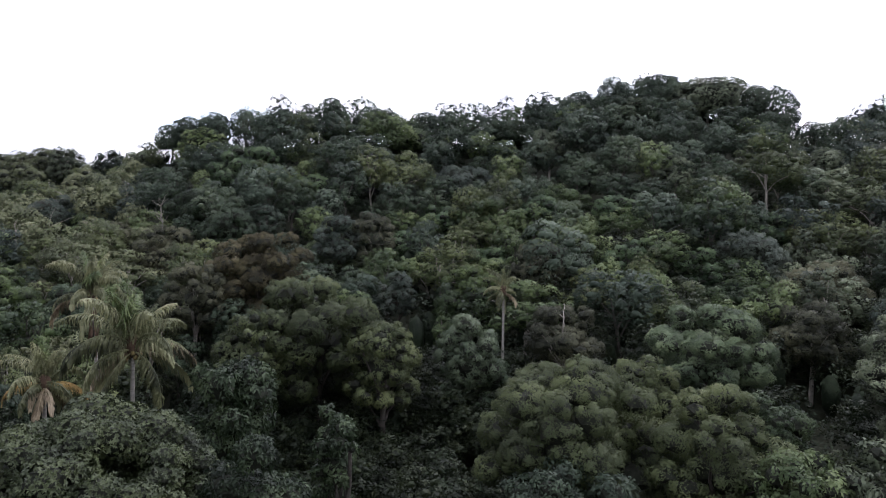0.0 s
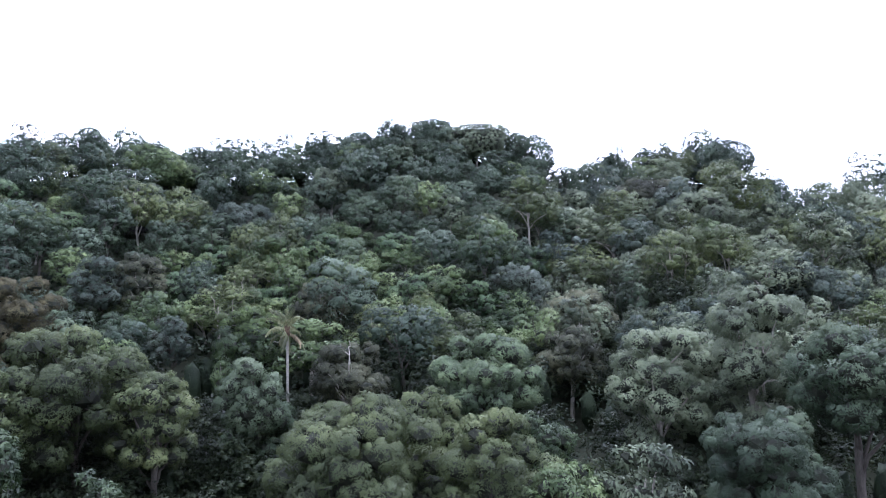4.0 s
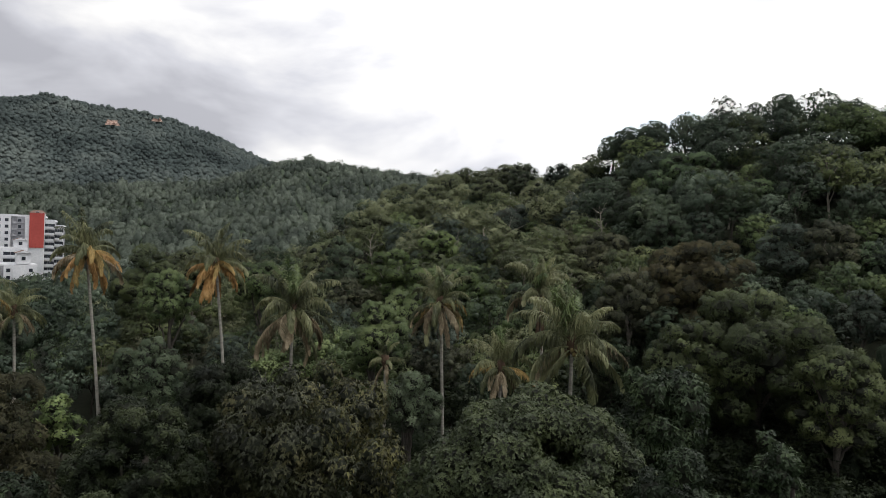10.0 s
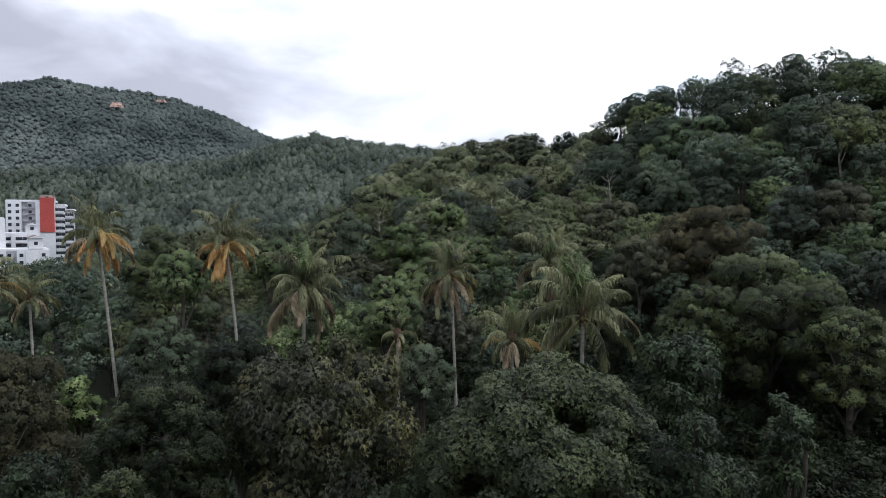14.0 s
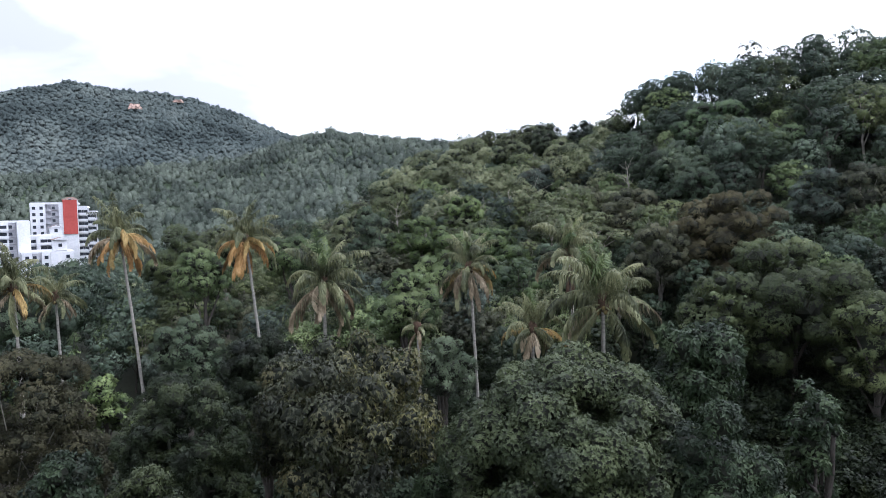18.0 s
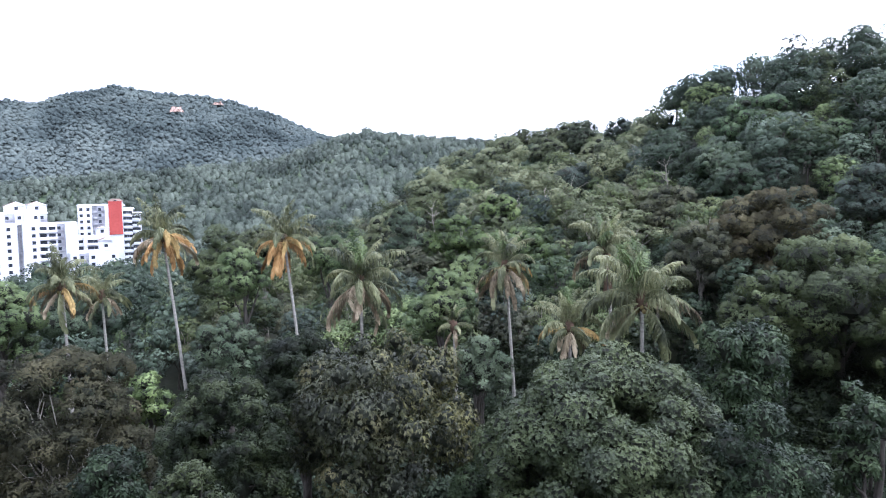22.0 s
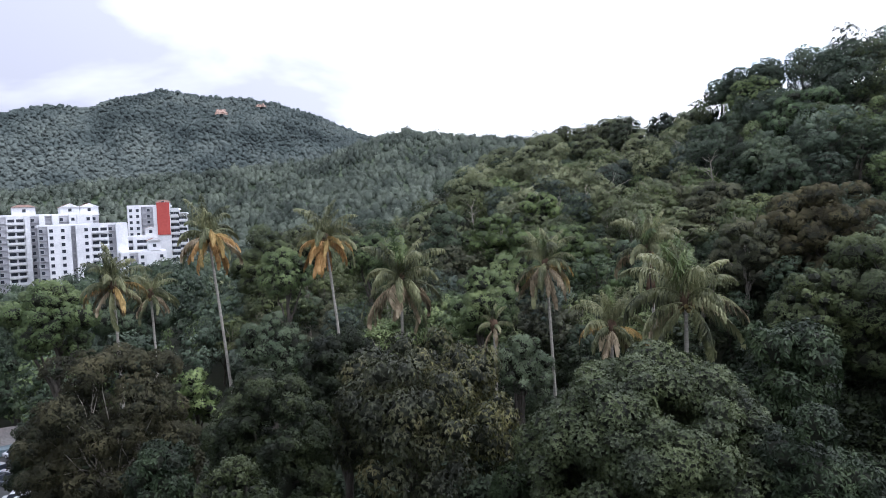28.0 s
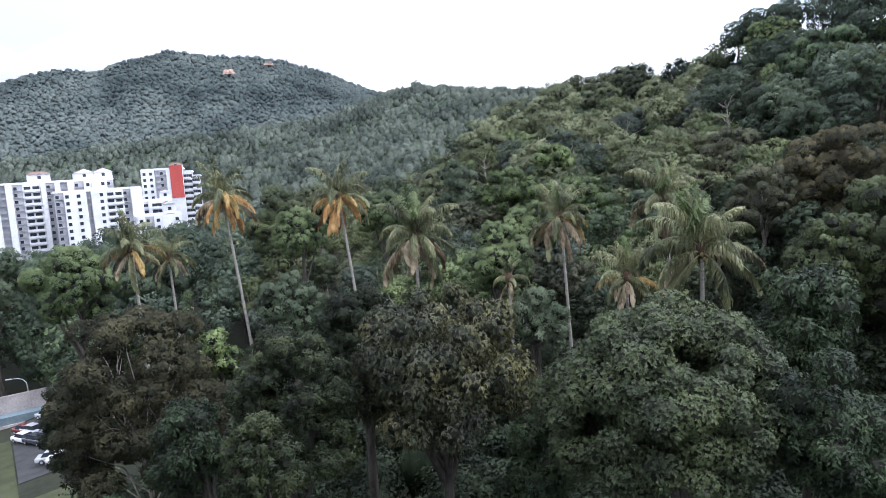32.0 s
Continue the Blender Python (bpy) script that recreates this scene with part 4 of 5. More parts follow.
masters = []
for k, kind in enumerate(KINDS):
    for twin in range(2):
        leaves, shade_core, (sv, sq, _) = hill_tree(kind, 100 + 7 * k + twin, 0.75, 0.6, 0.5)
        crown_me, trunk_me = leafy("crown", leaves, shade_core, LEAF[kind[0]]), raw_mesh("trunk", sv, sq, smooth=True)
        trunk_me.materials.append(kind[9])
        masters.append((crown_me, trunk_me, kind[10], kind[1]))
LIGHT = [[hill_tree(kind, 300 + 9 * k + twin, 0.85, 0.66, 0.65, 0.5)[0] for twin in range(2)] for k, kind in enumerate(KINDS)]

FINE = [[hill_tree(kind, 500 + 9 * k + twin, 0.85, 0.42, 0.62)[0] for twin in range(2)] for k, kind in enumerate(KINDS)]

# open-crowned trees that stand out on the skyline
rng = np.random.default_rng(31)
for k in range(30):
    yaw = -46 + k * 2.35 + rng.uniform(-0.8, 0.8)
    dist = float(np.interp(yaw, FIRST[:, 0], FIRST[:, 1])) - rng.uniform(0, 5)
    if 22.5 < yaw < 27:
        continue
    z = float(on_ground(yaw, dist).z)
    top = min(z + rng.uniform(9.8, 13.0) - (2.5 if -21 < yaw < -10 else 0.0), 38 + dist * math.tan(radians(float(np.interp(yaw, FIRST[:, 0], FIRST[:, 2])) + 0.1)))
    tree("open", yaw, dist, top, rng.uniform(2.8, 4.4), rng.uniform(1.8, 2.5), k)

rng = np.random.default_rng(77)
spots = []
SPACE = 6.9
for i in range(-64, 64):
    for j in range(0, 64):
        x = (i + 0.5 * (j % 2)) * SPACE + rng.uniform(-2.3, 2.3)
        y = j * SPACE * 0.9 - 20 + rng.uniform(-2.3, 2.3)
        r, yaw = math.hypot(x, y), math.degrees(math.atan2(-x, y))
        if not -60 < yaw < 63 or r > np.interp(yaw, (20, 28, 35, 38, 45, 63), (194, 236, 251, 246, 240, 240)):
            continue
        if r < np.interp(yaw, (-60, -30, 12, 22, 30, 45, 63), (84, 86, 90, 90, 86, 88, 100)):
            continue
        if any((x - a) ** 2 + (y - b) ** 2 < (c + 0.8) ** 2 for a, b, c in taken):
            continue
        if r > 150 and rng.random() < 0.08:
            continue
        spots.append((r, yaw, x, y))
spots.sort()
patch_of = lambda x, y: noise.noise(Vector((x * 0.035, y * 0.035, 3.7)))


def choose(x, y, rng):
    """Kinds of tree grow in patches; the far right takes paler ones for its haze."""
    if math.degrees(math.atan2(-x, y)) > 23:
        return int((10, 1, 10, 2, 4, 0, 9, 7, 7, 6, 7, 1)[int(rng.integers(12))])
    r = math.hypot(x, y)
    # paler, bluer kinds carry the right slope's haze in their leaf colour
    if math.degrees(math.atan2(-x, y)) < -27 and rng.random() < 0.75:
        return int((8, 9, 8, 2)[int(rng.integers(4))])
    if r > 132 and rng.random() < 0.55:
        return int((0, 3, 0, 5)[int(rng.integers(4))])
    if r < 126 and math.degrees(math.atan2(-x, y)) < 9 and rng.random() < 0.5:
        return int((1, 4)[int(rng.integers(2))])
    return int((3, 0, 5, 0, 1, 1, 4, 2, 6, 1, 0, 5)[int(np.clip((patch_of(x, y) + 0.5) * 12 + rng.normal() * 2.2, 0, 11))])


hill_stuff = {}


def stow(k, twin, m, leaf="", models=LIGHT):
    """Adds a lesser tree to the canopy of its leaf."""
    bags = hill_stuff.setdefault(leaf or KINDS[k][0], [])
    v, q, t = models[k][twin]
    bags.append((np.concatenate([v[:, :3] @ m[:3, :3].T + m[:3, 3], v[:, 3:] @ m[:3, :3].T], 1), q, t))


for n, (r, yaw, x, y) in enumerate(spots):
    k = choose(x, y, rng)
    twin, turn, sc = int(rng.integers(2)), rng.uniform(0, 360), rng.choice((0.65, 0.85, 1.05, 1.25, 1.5), p=(0.18, 0.26, 0.28, 0.2, 0.08)) * rng.uniform(0.92, 1.08)
    tall = (0.4 + 0.55 * sc) * rng.uniform(0.78, 1.2) * (0.9 if -20 < yaw < -11 and r > 158 else 1.0)
    if 22 < yaw < 30 and r > 175:
        sc, tall = min(sc, 1.05), min(tall, 0.85)
    m = Matrix.Translation((x, y, float(ground_z(x, y)) - 0.3)) @ pose(0, 0, 0, rng.normal() * 3, rng.normal() * 3, turn) @ Matrix.Diagonal((sc, sc, tall, 1))
    if n < 290:
        crown_me, trunk_me, label, rad = masters[2 * k + twin]
        ob = new("hillside_tree")
        ob.matrix_basis = m
        tagged(ob, label, "tree", "trees on the hillside")
        part("crown", crown_me, None, ob)
        part("trunk", trunk_me, None, ob)
    else:
        stow(k, twin, np.array(m))
# saplings and lesser trees that fill the foot of the slope
for k in range(820):
    yaw, r = rng.uniform(-60, 62), math.sqrt(rng.uniform(48 ** 2, 116 ** 2))
    if 560 < k <= 720:
        yaw, r = rng.uniform(-20, 18), rng.uniform(54, 88)
    elif k > 420:
        r = float(np.interp(yaw, FIRST[:, 0], FIRST[:, 1])) + rng.uniform(-9, 8)
    p = on_ground(yaw, r)
    if any((p.x - a) ** 2 + (p.y - b) ** 2 < (0.3 * c) ** 2 for a, b, c in taken) or r < np.interp(yaw, (-60, 15, 30, 48, 52, 62), (52, 56, 66, 66, 79, 79)):
        continue
    sc = rng.uniform(0.5, 0.8)
    m = np.array(Matrix.Translation((p.x, p.y, p.z - 0.3)) @ pose(0, 0, 0, 0, 0, rng.uniform(0, 360)) @ Matrix.Diagonal((sc * 1.15, sc * 1.15, sc * rng.uniform(0.8, 1.0), 1)))
    j = int(rng.choice((0, 0, 3, 5)))
    # low ones take the darkest leaf: the hollows' shade put into colour
    stow(j, k % 2, m, "" if 420 < k <= 560 or k > 720 else "small", FINE if r < 95 else LIGHT)
# young trees that close the gaps of the upper slope
planted = [(x, y) for _, _, x, y in spots]
for k in range(520):
    yaw, r = rng.uniform(-58, 46), math.sqrt(rng.uniform(98 ** 2, 215 ** 2))
    p = on_ground(yaw, r)
    if r > float(np.interp(yaw, FIRST[:, 0], FIRST[:, 1])) - 3 or np.min(np.sum((np.array(planted) - (p.x, p.y)) ** 2, axis=1)) < 3.7 ** 2:
        continue
    planted.append((p.x, p.y))
    sc = rng.uniform(0.5, 0.75)
    stow(choose(p.x, p.y, rng), k % 2, np.array(Matrix.Translation((p.x, p.y, p.z - 0.3)) @ pose(0, 0, 0, 0, 0, rng.uniform(0, 360)) @ Matrix.Diagonal((sc * 1.15, sc * 1.15, sc, 1))))
# trees on the valley floor towards the car park and the blocks
for k in range(150):
    yaw, r = rng.uniform(61, 85), math.sqrt(rng.uniform(98 ** 2, 190 ** 2))
    if yaw > 75.5 and r < 128 or yaw < 66 and r < 112:
        continue
    p = on_ground(yaw, r)
    if any((p.x - a) ** 2 + (p.y - b) ** 2 < (c * 0.6) ** 2 for a, b, c in taken):
        continue
    sc = rng.uniform(0.8, 1.3)
    stow(int(rng.choice((0, 1, 3, 5))), k % 2, np.array(Matrix.Translation((p.x, p.y, p.z - 0.3)) @ pose(0, 0, 0, 0, 0, rng.uniform(0, 360)) @ Matrix.Diagonal((sc, sc, sc * 1.15, 1))), "", FINE)
for leaf, pieces in hill_stuff.items():
    single("hill_forest", leafy("hill_forest", merge(pieces), None, LEAF[leaf]), None, "continuous mixed green tree canopy on the upper hillside", "forest", kind="stuff")


# ---- forest on the middle ridge and the mountain ----
def tiny_tree(seed, lobes, leaves, rad, high, length, upward=0.0, body=0.5):
    """A far tree: a few lobes covered with leaves round a small solid core."""
    rng = np.random.default_rng(seed)
    up = np.array((0, 0, upward))
    a, out = np.arange(lobes) * 2.4 + rng.uniform(-0.4, 0.4, lobes), rad * 0.62 * np.sqrt((np.arange(lobes) + 0.3) / lobes)
    c = np.stack([np.cos(a) * out, np.sin(a) * out, high * (0.72 - 0.26 * out / rad) + rng.uniform(-0.06, 0.06, lobes) * high], -1)
    r = rad * rng.uniform(0.38, 0.6, lobes)
    k = rng.integers(lobes, size=leaves)
    n = unit(rng.normal(size=(leaves, 3)) + np.array((0, 0, 0.7)))
    v, t = leaf_tips(rng, c[k] + n * (r[k] * rng.uniform(0.75, 1.0, leaves))[:, None], n, 1, length, length * 0.7, 0.3, 0.3, 0.3, unit(n + unit(c[k] - np.array((0, 0, high * 0.3))) * 0.4 + up))
    b = knob(rng, np.array((0, 0, high * 0.5)), np.array((rad * body, rad * body, high * 0.68 * body)))
    b[:, 3:] = unit(b[:, 3:] + up)
    return merge([(v, None, t), (b, None, KNOB_T)])


def cover(name, leaf, yaw0, yaw1, r0, r1, space, models, label, seed, clear=()):
    rng = np.random.default_rng(seed)
    pieces = []
    count = int(radians(yaw1 - yaw0) * (r1 ** 2 - r0 ** 2) / 2 / (space ** 2 * 0.9))
    for k in range(count):
        r = math.sqrt(r0 ** 2 + (r1 ** 2 - r0 ** 2) * (k + rng.uniform(-30, 30) + 0.5) / count) if k > 30 else r0
        a = yaw0 + (yaw1 - yaw0) * ((k * 0.6180339887 + rng.normal() * 0.006) % 1.0)
        if any(a0 < a < a1 and d0 < r < d1 for a0, a1, d0, d1 in clear):
            continue
        x, y = -math.sin(radians(a)) * r, math.cos(radians(a)) * r
        z = float(ground_z(x, y))
        v, q, t = models[int(rng.integers(len(models)))]
        sc, turn = rng.choice((0.55, 0.8, 1.05, 1.4), p=(0.25, 0.35, 0.28, 0.12)) * rng.uniform(0.88, 1.12), rng.uniform(0, 6.28)
        cs, sn = math.cos(turn) * sc, math.sin(turn) * sc
        pieces.append((np.stack([v[:, 0] * cs - v[:, 1] * sn + x, v[:, 0] * sn + v[:, 1] * cs + y, v[:, 2] * sc * rng.uniform(0.85, 1.15) + z - 0.4, v[:, 3] * cs - v[:, 4] * sn, v[:, 3] * sn + v[:, 4] * cs, v[:, 5] * sc], -1), q, t))
    single(name, raw_mesh(name, *merge(pieces)), LEAF[leaf], label, "forest", kind="stuff")


BUILT = ((62.5, 84.0, 292, 398), (77.0, 84.0, 84, 140))
cover("valley_forest", "deep", 60, 84, 185, 292, 5.6, [tiny_tree(s, 9, 330, 4.2, 11.5, 0.62) for s in range(6)], "dark green tree canopy on the valley floor before the apartment blocks", 5, BUILT)
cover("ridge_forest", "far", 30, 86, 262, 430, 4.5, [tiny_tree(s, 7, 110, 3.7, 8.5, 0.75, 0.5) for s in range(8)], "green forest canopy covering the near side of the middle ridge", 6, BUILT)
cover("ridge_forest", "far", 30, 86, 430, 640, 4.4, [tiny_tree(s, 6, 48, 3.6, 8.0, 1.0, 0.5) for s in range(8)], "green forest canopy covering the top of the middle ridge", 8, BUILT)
cover("mountain_forest", "mountain", 49, 83, 920, 1330, 4.3, [tiny_tree(s, 5, 14, 3.7, 5.4, 1.5, 1.4, 0.82) for s in range(8)], "green forest covering the distant mountain, haze in its leaf colour", 7)

# bushes and saplings under the grove
rng = np.random.default_rng(9)
low = []
for k in range(900):
    yaw, r = rng.uniform(-60, 76), math.sqrt(rng.uniform(20 ** 2, 118 ** 2))
    if k > 620:
        yaw = rng.uniform(-60, 50)
        r = float(np.interp(yaw, FIRST[:, 0], FIRST[:, 1])) + rng.uniform(-3, 5)
    p = on_ground(yaw, r)
    rad = rng.uniform(1.0, 2.6)
    high = rad * rng.uniform(1.0, 2.2) * np.interp(r, (30, 60, 118, 130), (1.0, 1.3, 1.5, 0.7))
    count, leaf_size = (170, 0.34) if r < 75 else (80, 0.5)
    n = unit(rng.normal(size=(count, 3)) + np.array((0, 0, 0.6)))
    shape = np.array((rad, rad, high))
    foot = np.array((p.x, p.y, p.z + high * 0.6))
    v, q = leaf_blades(rng, n * shape * rng.uniform(0.75, 1, (count, 1)) + foot, n, 2, leaf_size, leaf_size * 0.5, 0.4)
    low.append((v, q, None))
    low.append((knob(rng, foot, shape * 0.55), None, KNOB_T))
for k in range(620):
    # tall bushes that close the floor between the near trees
    yaw, r = rng.uniform(8, 76), math.sqrt(rng.uniform(17 ** 2, 66 ** 2))
    if any((bearing(yaw, r).x - a) ** 2 + (bearing(yaw, r).y - b) ** 2 < 0.7 for a, b, _ in taken):
        continue
    p = on_ground(yaw, r)
    rad, high = rng.uniform(1.4, 2.6), rng.uniform(1.8, 4.6) * np.interp(r, (17, 30, 66), (0.6, 1.0, 1.2))
    n = unit(rng.normal(size=(190, 3)) + np.array((0, 0, 0.5)))
    v, t = leaf_tips(rng, n * np.array((rad, rad, high * 0.6)) * rng.uniform(0.7, 1, (190, 1)) + np.array((p.x, p.y, p.z + high * 0.5)), n, 1, 0.4, 0.26, 0.4)
    low.append((v, None, t))
for k in range(1500):
    yaw, r = rng.uniform(-58, 47), math.sqrt(rng.uniform(88 ** 2, 205 ** 2))
    if r > float(np.interp(yaw, FIRST[:, 0], FIRST[:, 1])) + 2:
        continue
    p = on_ground(yaw, r)
    rad = rng.uniform(1.6, 3.2)
    n = unit(rng.normal(size=(70, 3)) + np.array((0, 0, 0.7)))
    v, t = leaf_tips(rng, n * np.array((rad, rad, rad * 0.7)) * rng.uniform(0.7, 1, (70, 1)) + np.array((p.x, p.y, p.z + 0.5)), n, 1, 0.7, 0.5, 0.3)
    low.append((v, None, t))
single("undergrowth", raw_mesh("undergrowth", *merge(low)), LEAF["under"], "bushes and saplings under the trees, shade in their leaf colour", "undergrowth", kind="stuff")
# ---- apartment blocks in the valley ----
STOREY = 3.0


def quick(name, *boxes):
    bm = bmesh.new()
    for b in boxes:
        box(bm, *b)
    me = bpy.data.meshes.new(name)
    bm.to_mesh(me)
    bm.free()
    return me


WINDOW = {}
for tag, w, h in (("small", 1.3, 1.35), ("wide", 2.5, 1.5)):
    outer, inner = ((-w / 2 - 0.1, -0.1), (w / 2 + 0.1, -0.1), (w / 2 + 0.1, h + 0.1), (-w / 2 - 0.1, h + 0.1)), ((-w / 2, 0), (w / 2, 0), (w / 2, h), (-w / 2, h))
    ring = np.array([(x, y, z) for y in (-0.12, 0.05) for loop in (outer, inner) for x, z in loop])
    k, n = np.arange(4), (np.arange(4) + 1) % 4
    faces = np.concatenate([np.stack([k, n, 4 + n, 4 + k], -1), np.stack([12 + k, 12 + n, 8 + n, 8 + k], -1), np.stack([8 + k, 8 + n, n, k], -1), np.stack([4 + k, 4 + n, 12 + n, 12 + k], -1)])
    rim = raw_mesh("window", ring, faces)
    pane = quick("pane", (-w / 2, w / 2, -0.02, 0.03, 0.0, h))
    rim.materials.append(GREY_WALL)
    pane.materials.append(GLASS_DARK)
    WINDOW[tag] = (rim, pane)
RAIL = {}


def add_window(parent, tag, x, y, z):
    rim, pane = WINDOW[tag]
    w = part("window", rim, None, parent)
    w.matrix_basis = Matrix.Translation((x, y, z))
    part("pane", pane, None, w)


def balcony(parent, x, wide, y, z):
    key = round(wide, 1)
    if key not in RAIL:
        RAIL[key] = quick("balcony", (-wide / 2, wide / 2, 0.0, 1.2, -0.15, 0.0), (-wide / 2, wide / 2, 0.0, 0.12, 0.0, 1.0))
        RAIL[key].materials.append(WHITE_WALL)
    b = part("balcony", RAIL[key], None, parent)
    b.matrix_basis = Matrix.Translation((x, y, z))


def roof_house(parent, x, y, z, wide, deep, high, gable):
    """A small white house on a flat roof, with a pitched brown roof."""
    part("roof_house", quick("roof_house", (x - wide / 2, x + wide / 2, y, y + deep, z, z + high)), WHITE_WALL, parent)
    rise = wide * 0.24 if gable else 1.3
    bm = bmesh.new()
    over = 0.5
    a = [bm.verts.new(p) for p in ((x - wide / 2 - over, y - over, z + high), (x + wide / 2 + over, y - over, z + high), (x + wide / 2 + over, y + deep + over, z + high), (x - wide / 2 - over, y + deep + over, z + high))]
    if gable:
        r = [bm.verts.new((x, y - over, z + high + rise)), bm.verts.new((x, y + deep + over, z + high + rise))]
    else:
        r = [bm.verts.new((x - wide * 0.25, y + deep / 2, z + high + rise)), bm.verts.new((x + wide * 0.25, y + deep / 2, z + high + rise))]
    if gable:
        for f in ((a[0], a[1], r[0]), (a[2], a[3], r[1]), (a[1], a[2], r[1], r[0]), (a[3], a[0], r[0], r[1]), (a[3], a[2], a[1], a[0])):
            bm.faces.new(f)
    else:
        for f in ((a[0], a[1], r[1], r[0]), (a[1], a[2], r[1]), (a[2], a[3], r[0], r[1]), (a[3], a[0], r[0]), (a[3], a[2], a[1], a[0])):
            bm.faces.new(f)
    part("pitched_roof", bm, ROOF_TILE, parent, "brown pitched tile roof")
    if gable:
        w = quick("gable_wall", (x - wide / 2, x + wide / 2, y - 0.02, y + 0.1, z, z + high))
        part("gable_wall", w, WHITE_WALL, parent)
        g = bmesh.new()
        for yy in (y - over - 0.03,):
            p = [g.verts.new(q) for q in ((x - wide / 2 - over, yy, z + high), (x + wide / 2 + over, yy, z + high), (x, yy, z + high + rise - 0.1))]
            p2 = [g.verts.new((v.co.x, v.co.y + 0.2, v.co.z)) for v in p]
            g.faces.new(p)
            g.faces.new(p2[::-1])
            for i in range(3):
                g.faces.new((p[i], p2[i], p2[(i + 1) % 3], p[(i + 1) % 3]))
        part("gable", g, WHITE_WALL, parent)
    add_window(parent, "small", x, y - 0.05, z + high * 0.35)


def apartment(label, yaw, dist, top, turn, bays, deep=14.0):
    """A slab block: bays from left to right, each a kind and a width. w window column, p plain pier, r recess with windows, d dark recess, b balconies."""
    base = on_ground(yaw, dist)
    base.z -= 0.5
    ob = thing("apartment_block", base, label, "apartment building", "apartment blocks in the valley", turn=yaw + turn)
    high = top - base.z
    floors = int((high - 1.0) / STOREY)
    wide = sum(b[1] for b in bays)
    x = -wide / 2
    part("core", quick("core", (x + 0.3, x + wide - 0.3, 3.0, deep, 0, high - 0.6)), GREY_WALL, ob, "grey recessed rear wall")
    part("roof", quick("roof", (x - 0.3, x + wide + 0.3, 1.4, deep + 0.3, high - 0.6, high), (x, x + wide, 2.0, deep, high, high + 0.35)), WHITE_WALL, ob)
    for n, (kind, w) in enumerate(bays):
        c = x + w / 2
        front = {"w": 0.0, "p": -0.5, "r": 1.6, "d": 2.6, "b": 1.2}[kind]
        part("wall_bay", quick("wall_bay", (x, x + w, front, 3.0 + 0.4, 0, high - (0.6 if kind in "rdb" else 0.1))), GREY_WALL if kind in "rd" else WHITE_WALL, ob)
        for f in range(floors):
            z = high - 1.0 - (f + 1) * STOREY + 1.0
            if z < 6:
                break
            if kind == "w":
                add_window(ob, "small", c, front, z)
            elif kind == "r":
                add_window(ob, "small", c - w * 0.2, front, z)
                part("ledge", LEDGE, None, ob).matrix_basis = Matrix.Translation((c, front, z - 0.4)) @ Matrix.Diagonal((w * 0.9, 1, 1, 1))
            elif kind == "b":
                add_window(ob, "wide", c - w * 0.24, front, z - 0.2)
                add_window(ob, "wide", c + w * 0.24, front, z - 0.2)
                balcony(ob, c, w, 0.0, z - 1.0)
            elif kind == "d":
                part("landing", LANDING, None, ob).matrix_basis = Matrix.Translation((c, front, z - 0.9)) @ Matrix.Diagonal((w, 1, 1, 1))
        x += w
    return ob, high


LEDGE = quick("ledge", (-0.5, 0.5, -0.7, 0.0, 0.0, 0.12))
LEDGE.materials.append(GREY_WALL)
LANDING = quick("landing", (-0.5, 0.5, -0.9, 0.0, 0.0, 0.9))
LANDING.materials.append(GREY_WALL)

ob, high = apartment("long white apartment block with grey recesses and rooftop houses", 75.9, 356, 43.6, 4,
                     (("b", 7), ("p", 2), ("r", 4), ("p", 2.4), ("d", 3), ("p", 2.6), ("r", 4), ("b", 7), ("p", 2), ("r", 3.6), ("p", 2.2), ("d", 3), ("p", 2.6), ("r", 4.2), ("w", 3.2), ("p", 3), ("w", 3.6), ("r", 3)))
roof_house(ob, 1.0, 3, high + 0.3, 9.0, 8, 3.4, False)
roof_house(ob, 19.5, 4, high + 0.3, 8.0, 9, 3.0, True)
roof_house(ob, 27.6, 4, high + 0.3, 8.0, 9, 3.0, True)
ob, high = apartment("white apartment block with window columns and a balcony bay", 72.0, 335, 38.6, 6,
                     (("r", 3.4), ("w", 2.6), ("w", 6.2), ("d", 1.8), ("p", 2.2), ("w", 3.8), ("b", 7.0), ("r", 3.0), ("p", 2.0), ("p", 2.8)))
ob, high = apartment("tall white apartment tower with a red end panel", 67.5, 372, 47.0, -6,
                     (("w", 3.2), ("w", 3.0), ("d", 2.4), ("r", 3.4), ("p", 7.8)))
part("red_panel", quick("red_panel", (3.9, 9.9, -0.9, -0.52, high - 15.0, high + 1.4)), RED_WALL, ob, "tall flat red wall panel")
roof_house(ob, 6.9, 0.5, high + 0.3, 6.2, 6, 1.2, False)
apartment("narrow white apartment wing stepping down beside the tower", 65.65, 374, 45.2, -6, (("b", 3.6),))
apartment("narrow white apartment wing stepping down beside the tower", 65.1, 376, 42.8, -6, (("b", 3.6),))
ob, high = apartment("lower white apartment wing with wide window bands", 68.3, 346, 32.0, 2, (("b", 5.5), ("p", 1.5), ("b", 5.5), ("w", 3.5)))
roof_house(ob, 5.4, 2, high + 0.3, 4.6, 8, 3.2, True)
ob, high = apartment("low white apartment wing with gabled end houses", 68.0, 326, 25.6, 4, (("w", 3.4), ("r", 3.6), ("w", 3.2), ("p", 4.2), ("w", 4.2)))
roof_house(ob, 4.6, 1, high + 0.3, 5.0, 8, 4.4, True)

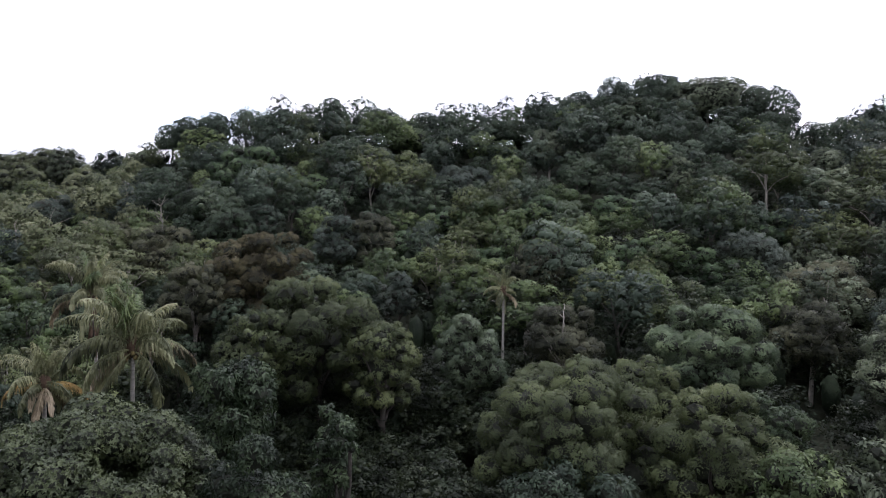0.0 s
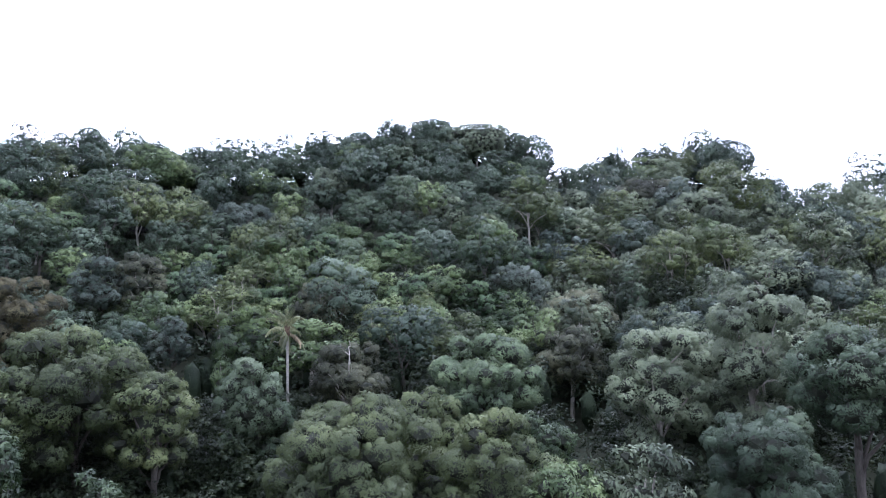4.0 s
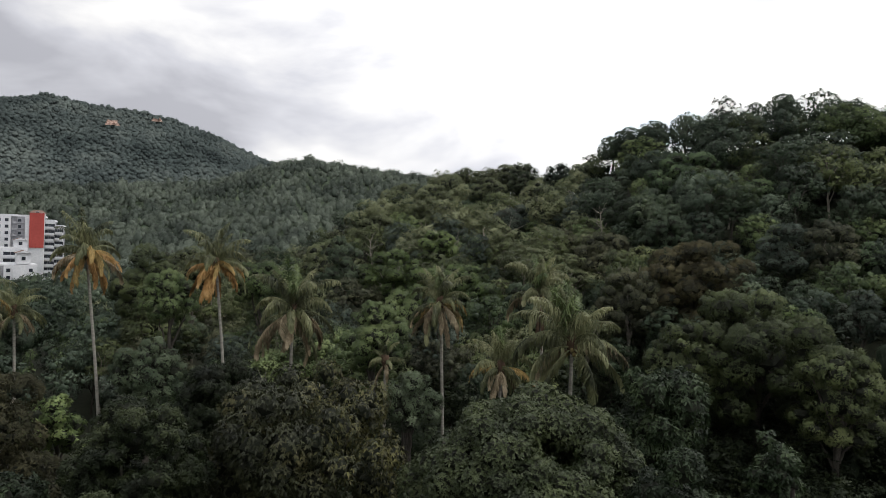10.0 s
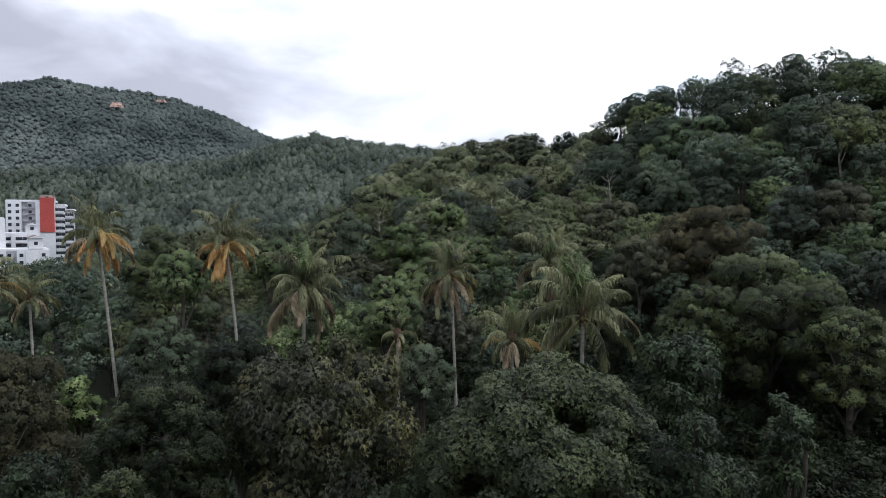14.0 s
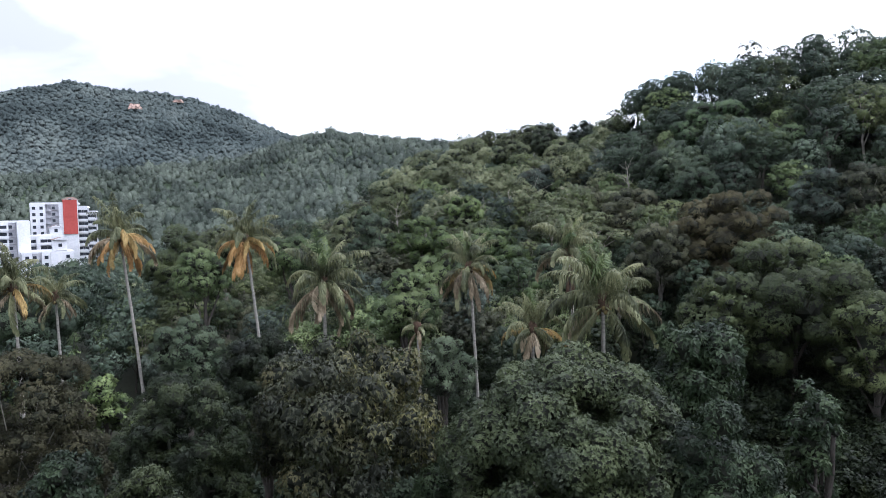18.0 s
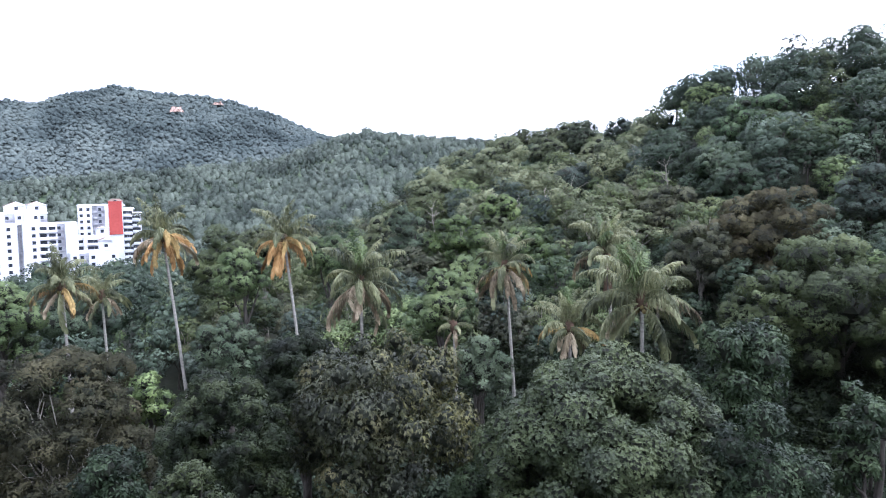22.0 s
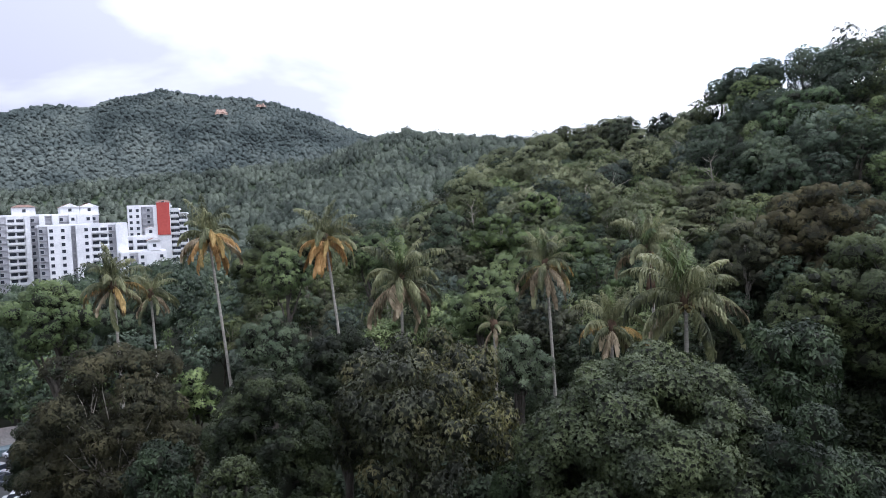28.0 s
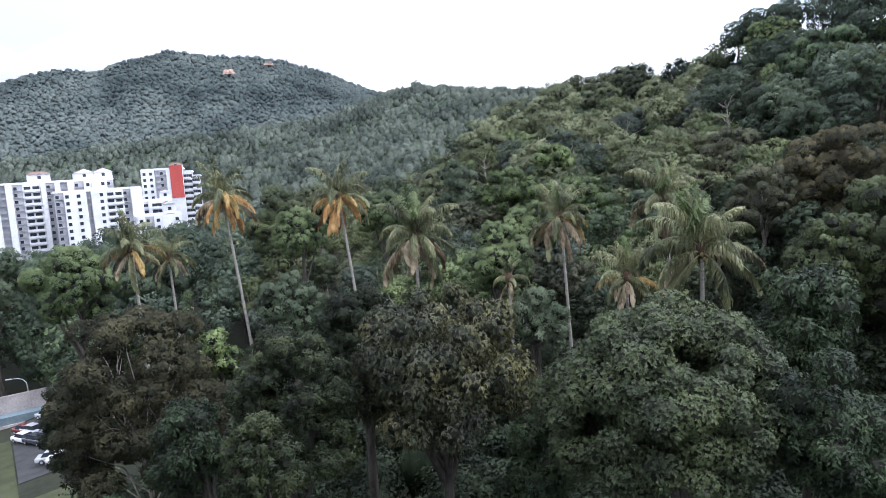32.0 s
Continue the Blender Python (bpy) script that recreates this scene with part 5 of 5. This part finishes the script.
# ---- car park below the grove ----
def drape(name, mat, yaw0, yaw1, r0, r1, lift, label, category):
    a = np.linspace(yaw0, yaw1, 13)
    r = np.linspace(r0, r1, 11)
    aa, rr = np.meshgrid(np.radians(a), r)
    x, y = -np.sin(aa) * rr, np.cos(aa) * rr
    v = np.stack([x, y, ground_z(x, y) + lift], -1).reshape(-1, 3)
    low = v - np.array((0, 0, lift + 0.6))
    i, j = np.meshgrid(np.arange(10), np.arange(12), indexing="ij")
    k = (i * 13 + j).ravel()
    q = np.stack([k, k + 1, k + 14, k + 13], -1)[:, ::-1]
    n = len(v)
    rim = np.concatenate([np.arange(13), np.arange(1, 11) * 13 + 12, np.arange(129, 142)[::-1][0:0], np.arange(130, 142)[::-1], np.arange(1, 10)[::-1] * 13])
    s = np.stack([rim, np.roll(rim, -1), np.roll(rim, -1) + n, rim + n], -1)
    single(name, raw_mesh(name, np.concatenate([v, low]), q, s), mat, label, category, kind="structure")


drape("pavement", ASPHALT, 75.8, 79.7, 91, 119, 0.12, "worn grey asphalt car park beside the grove", "car park")
drape("lawn", GRASS, 79.8, 85.0, 84, 113, 0.1, "rough olive-green grass beside the car park", "grass")
drape("lawn", GRASS, 73.0, 85.0, 64, 83.6, 0.1, "rough olive-green grass below the grove", "grass")
c = on_ground(80.0, 122.5)
wall = thing("boundary_wall", c, "stained pinkish concrete boundary wall with a blue-grey band", "wall", turn=82)
part("wall_face", quick("wall_face", (-9, 7.5, 0, 0.3, -0.6, 4.4)), CONCRETE, wall)
part("band", quick("band", (-9, 5.5, -2.4, -0.05, -0.4, 1.7)), BAND, wall, "blue-grey sheet-covered band")
part("kerb", quick("kerb", (-9, 5.5, -2.75, -2.45, -0.3, 0.55)), CONCRETE, wall)

c = on_ground(78.3, 126)
lamp = thing("street_lamp", c, "grey metal street lamp with a curved arm", "street lamp", turn=60)
s = np.linspace(0, 1, 9)
path = [(0, 0, 0), (0, 0, 2), (0, 0, 3.6), (-0.1, 0, 4.4), (-0.5, 0, 4.9), (-1.1, 0, 5.15), (-2.2, 0, 5.2)]
v, q = tube(path, (0.1, 0.09, 0.075, 0.065, 0.06, 0.055, 0.05), 8)
part("pole", raw_mesh("pole", v, q, smooth=True), METAL, lamp)
bm = bmesh.new()
box(bm, -3.0, -2.1, -0.16, 0.16, 5.1, 5.26, 0.05)
part("lamp_head", bm, METAL, lamp)


def car(paint, label, yaw, dist, turn):
    base = on_ground(yaw, dist)
    base.z += 0.13
    ob = thing("car", base, label, "car", "cars in the car park", turn=turn)
    bm = bmesh.new()
    box(bm, -2.1, 2.1, -0.84, 0.84, 0.28, 0.86, 0.14)
    part("body", bm, paint, ob)
    bm = bmesh.new()
    made = bmesh.ops.create_cube(bm, size=1.0, matrix=Matrix.LocRotScale((-0.2, 0, 1.1), None, (2.5, 1.5, 0.56)))
    for vert in made["verts"]:
        if vert.co.z > 1.1:
            vert.co.x = -0.2 + (vert.co.x + 0.2) * 0.66
            vert.co.y *= 0.84
    bmesh.ops.bevel(bm, geom=list(bm.edges), offset=0.07, segments=2, affect="EDGES")
    part("cabin", bm, GLASS_DARK, ob, "dark tinted windows")
    bm = bmesh.new()
    box(bm, -0.98, 0.55, -0.6, 0.6, 1.365, 1.42, 0.02)
    part("roof", bm, paint, ob)
    for x in (-1.3, 1.3):
        for y in (-0.78, 0.78):
            bm = bmesh.new()
            bmesh.ops.create_cone(bm, cap_ends=True, segments=16, radius1=0.31, radius2=0.31, depth=0.2, matrix=Matrix.LocRotScale((x, y, 0.31), Euler((math.pi / 2, 0, 0)), None))
            wheel = part("wheel", bm, TYRE, ob)
            bm = bmesh.new()
            bmesh.ops.create_cone(bm, cap_ends=True, segments=12, radius1=0.19, radius2=0.17, depth=0.22, matrix=Matrix.LocRotScale((x, y, 0.31), Euler((math.pi / 2, 0, 0)), None))
            part("rim", bm, METAL, wheel)


SILVER, WHITE_PAINT, DARK_PAINT, RED_PAINT = car_paint("silver_paint", (0.5, 0.51, 0.53)), car_paint("white_paint", (0.78, 0.78, 0.78)), car_paint("dark_paint", (0.04, 0.045, 0.06)), car_paint("maroon_paint", (0.18, 0.03, 0.03))
car(WHITE_PAINT, "white car parked in the car park", 78.9, 109, 20)
car(SILVER, "silver car parked in the car park", 78.3, 112, 20)
car(RED_PAINT, "maroon car parked in the car park", 78.8, 113.5, 20)
car(SILVER, "silver car parked in the car park", 77.2, 116, 25)
car(WHITE_PAINT, "white car parked in the car park", 76.7, 118, 25)
car(SILVER, "silver car parked under a tree", 77.2, 95, 60)
car(DARK_PAINT, "dark car parked in the car park", 78.2, 106, 20)
car(WHITE_PAINT, "white car parked under a tree", 76.5, 93, 60)


# ---- bare rock on the mountain ----
def rock_face(yaw, dist, wide, high, seed):
    rng = np.random.default_rng(seed)
    c = on_ground(yaw, dist)
    n = 9
    u, w = np.meshgrid(np.linspace(-1, 1, n), np.linspace(0, 1, n))
    x = u * wide / 2 * (1 - 0.4 * w) + rng.normal(size=u.shape) * 0.9
    y = w * high * 0.9 + rng.normal(size=u.shape) * 1.2
    z = w * high + 4 + rng.normal(size=u.shape) * 0.9
    v = np.stack([x, y - 6, z], -1).reshape(-1, 3)
    i, j = np.meshgrid(np.arange(n - 1), np.arange(n - 1), indexing="ij")
    k = (i * n + j).ravel()
    low = v - np.array((0, -6, 8.0))
    q = np.stack([k, k + 1, k + n + 1, k + n], -1)
    ob = single("rock_face", raw_mesh("rock_face", np.concatenate([v, low]), q, q[:, ::-1] + n * n), ROCK, "bare pinkish rock scar on the wooded mountain", "rock")
    ob.matrix_basis = Matrix.Translation(c) @ pose(0, 0, 0, 0, 0, yaw)


rock_face(61.7, 1220, 22, 10, 1)
rock_face(58.6, 1255, 18, 5, 2)
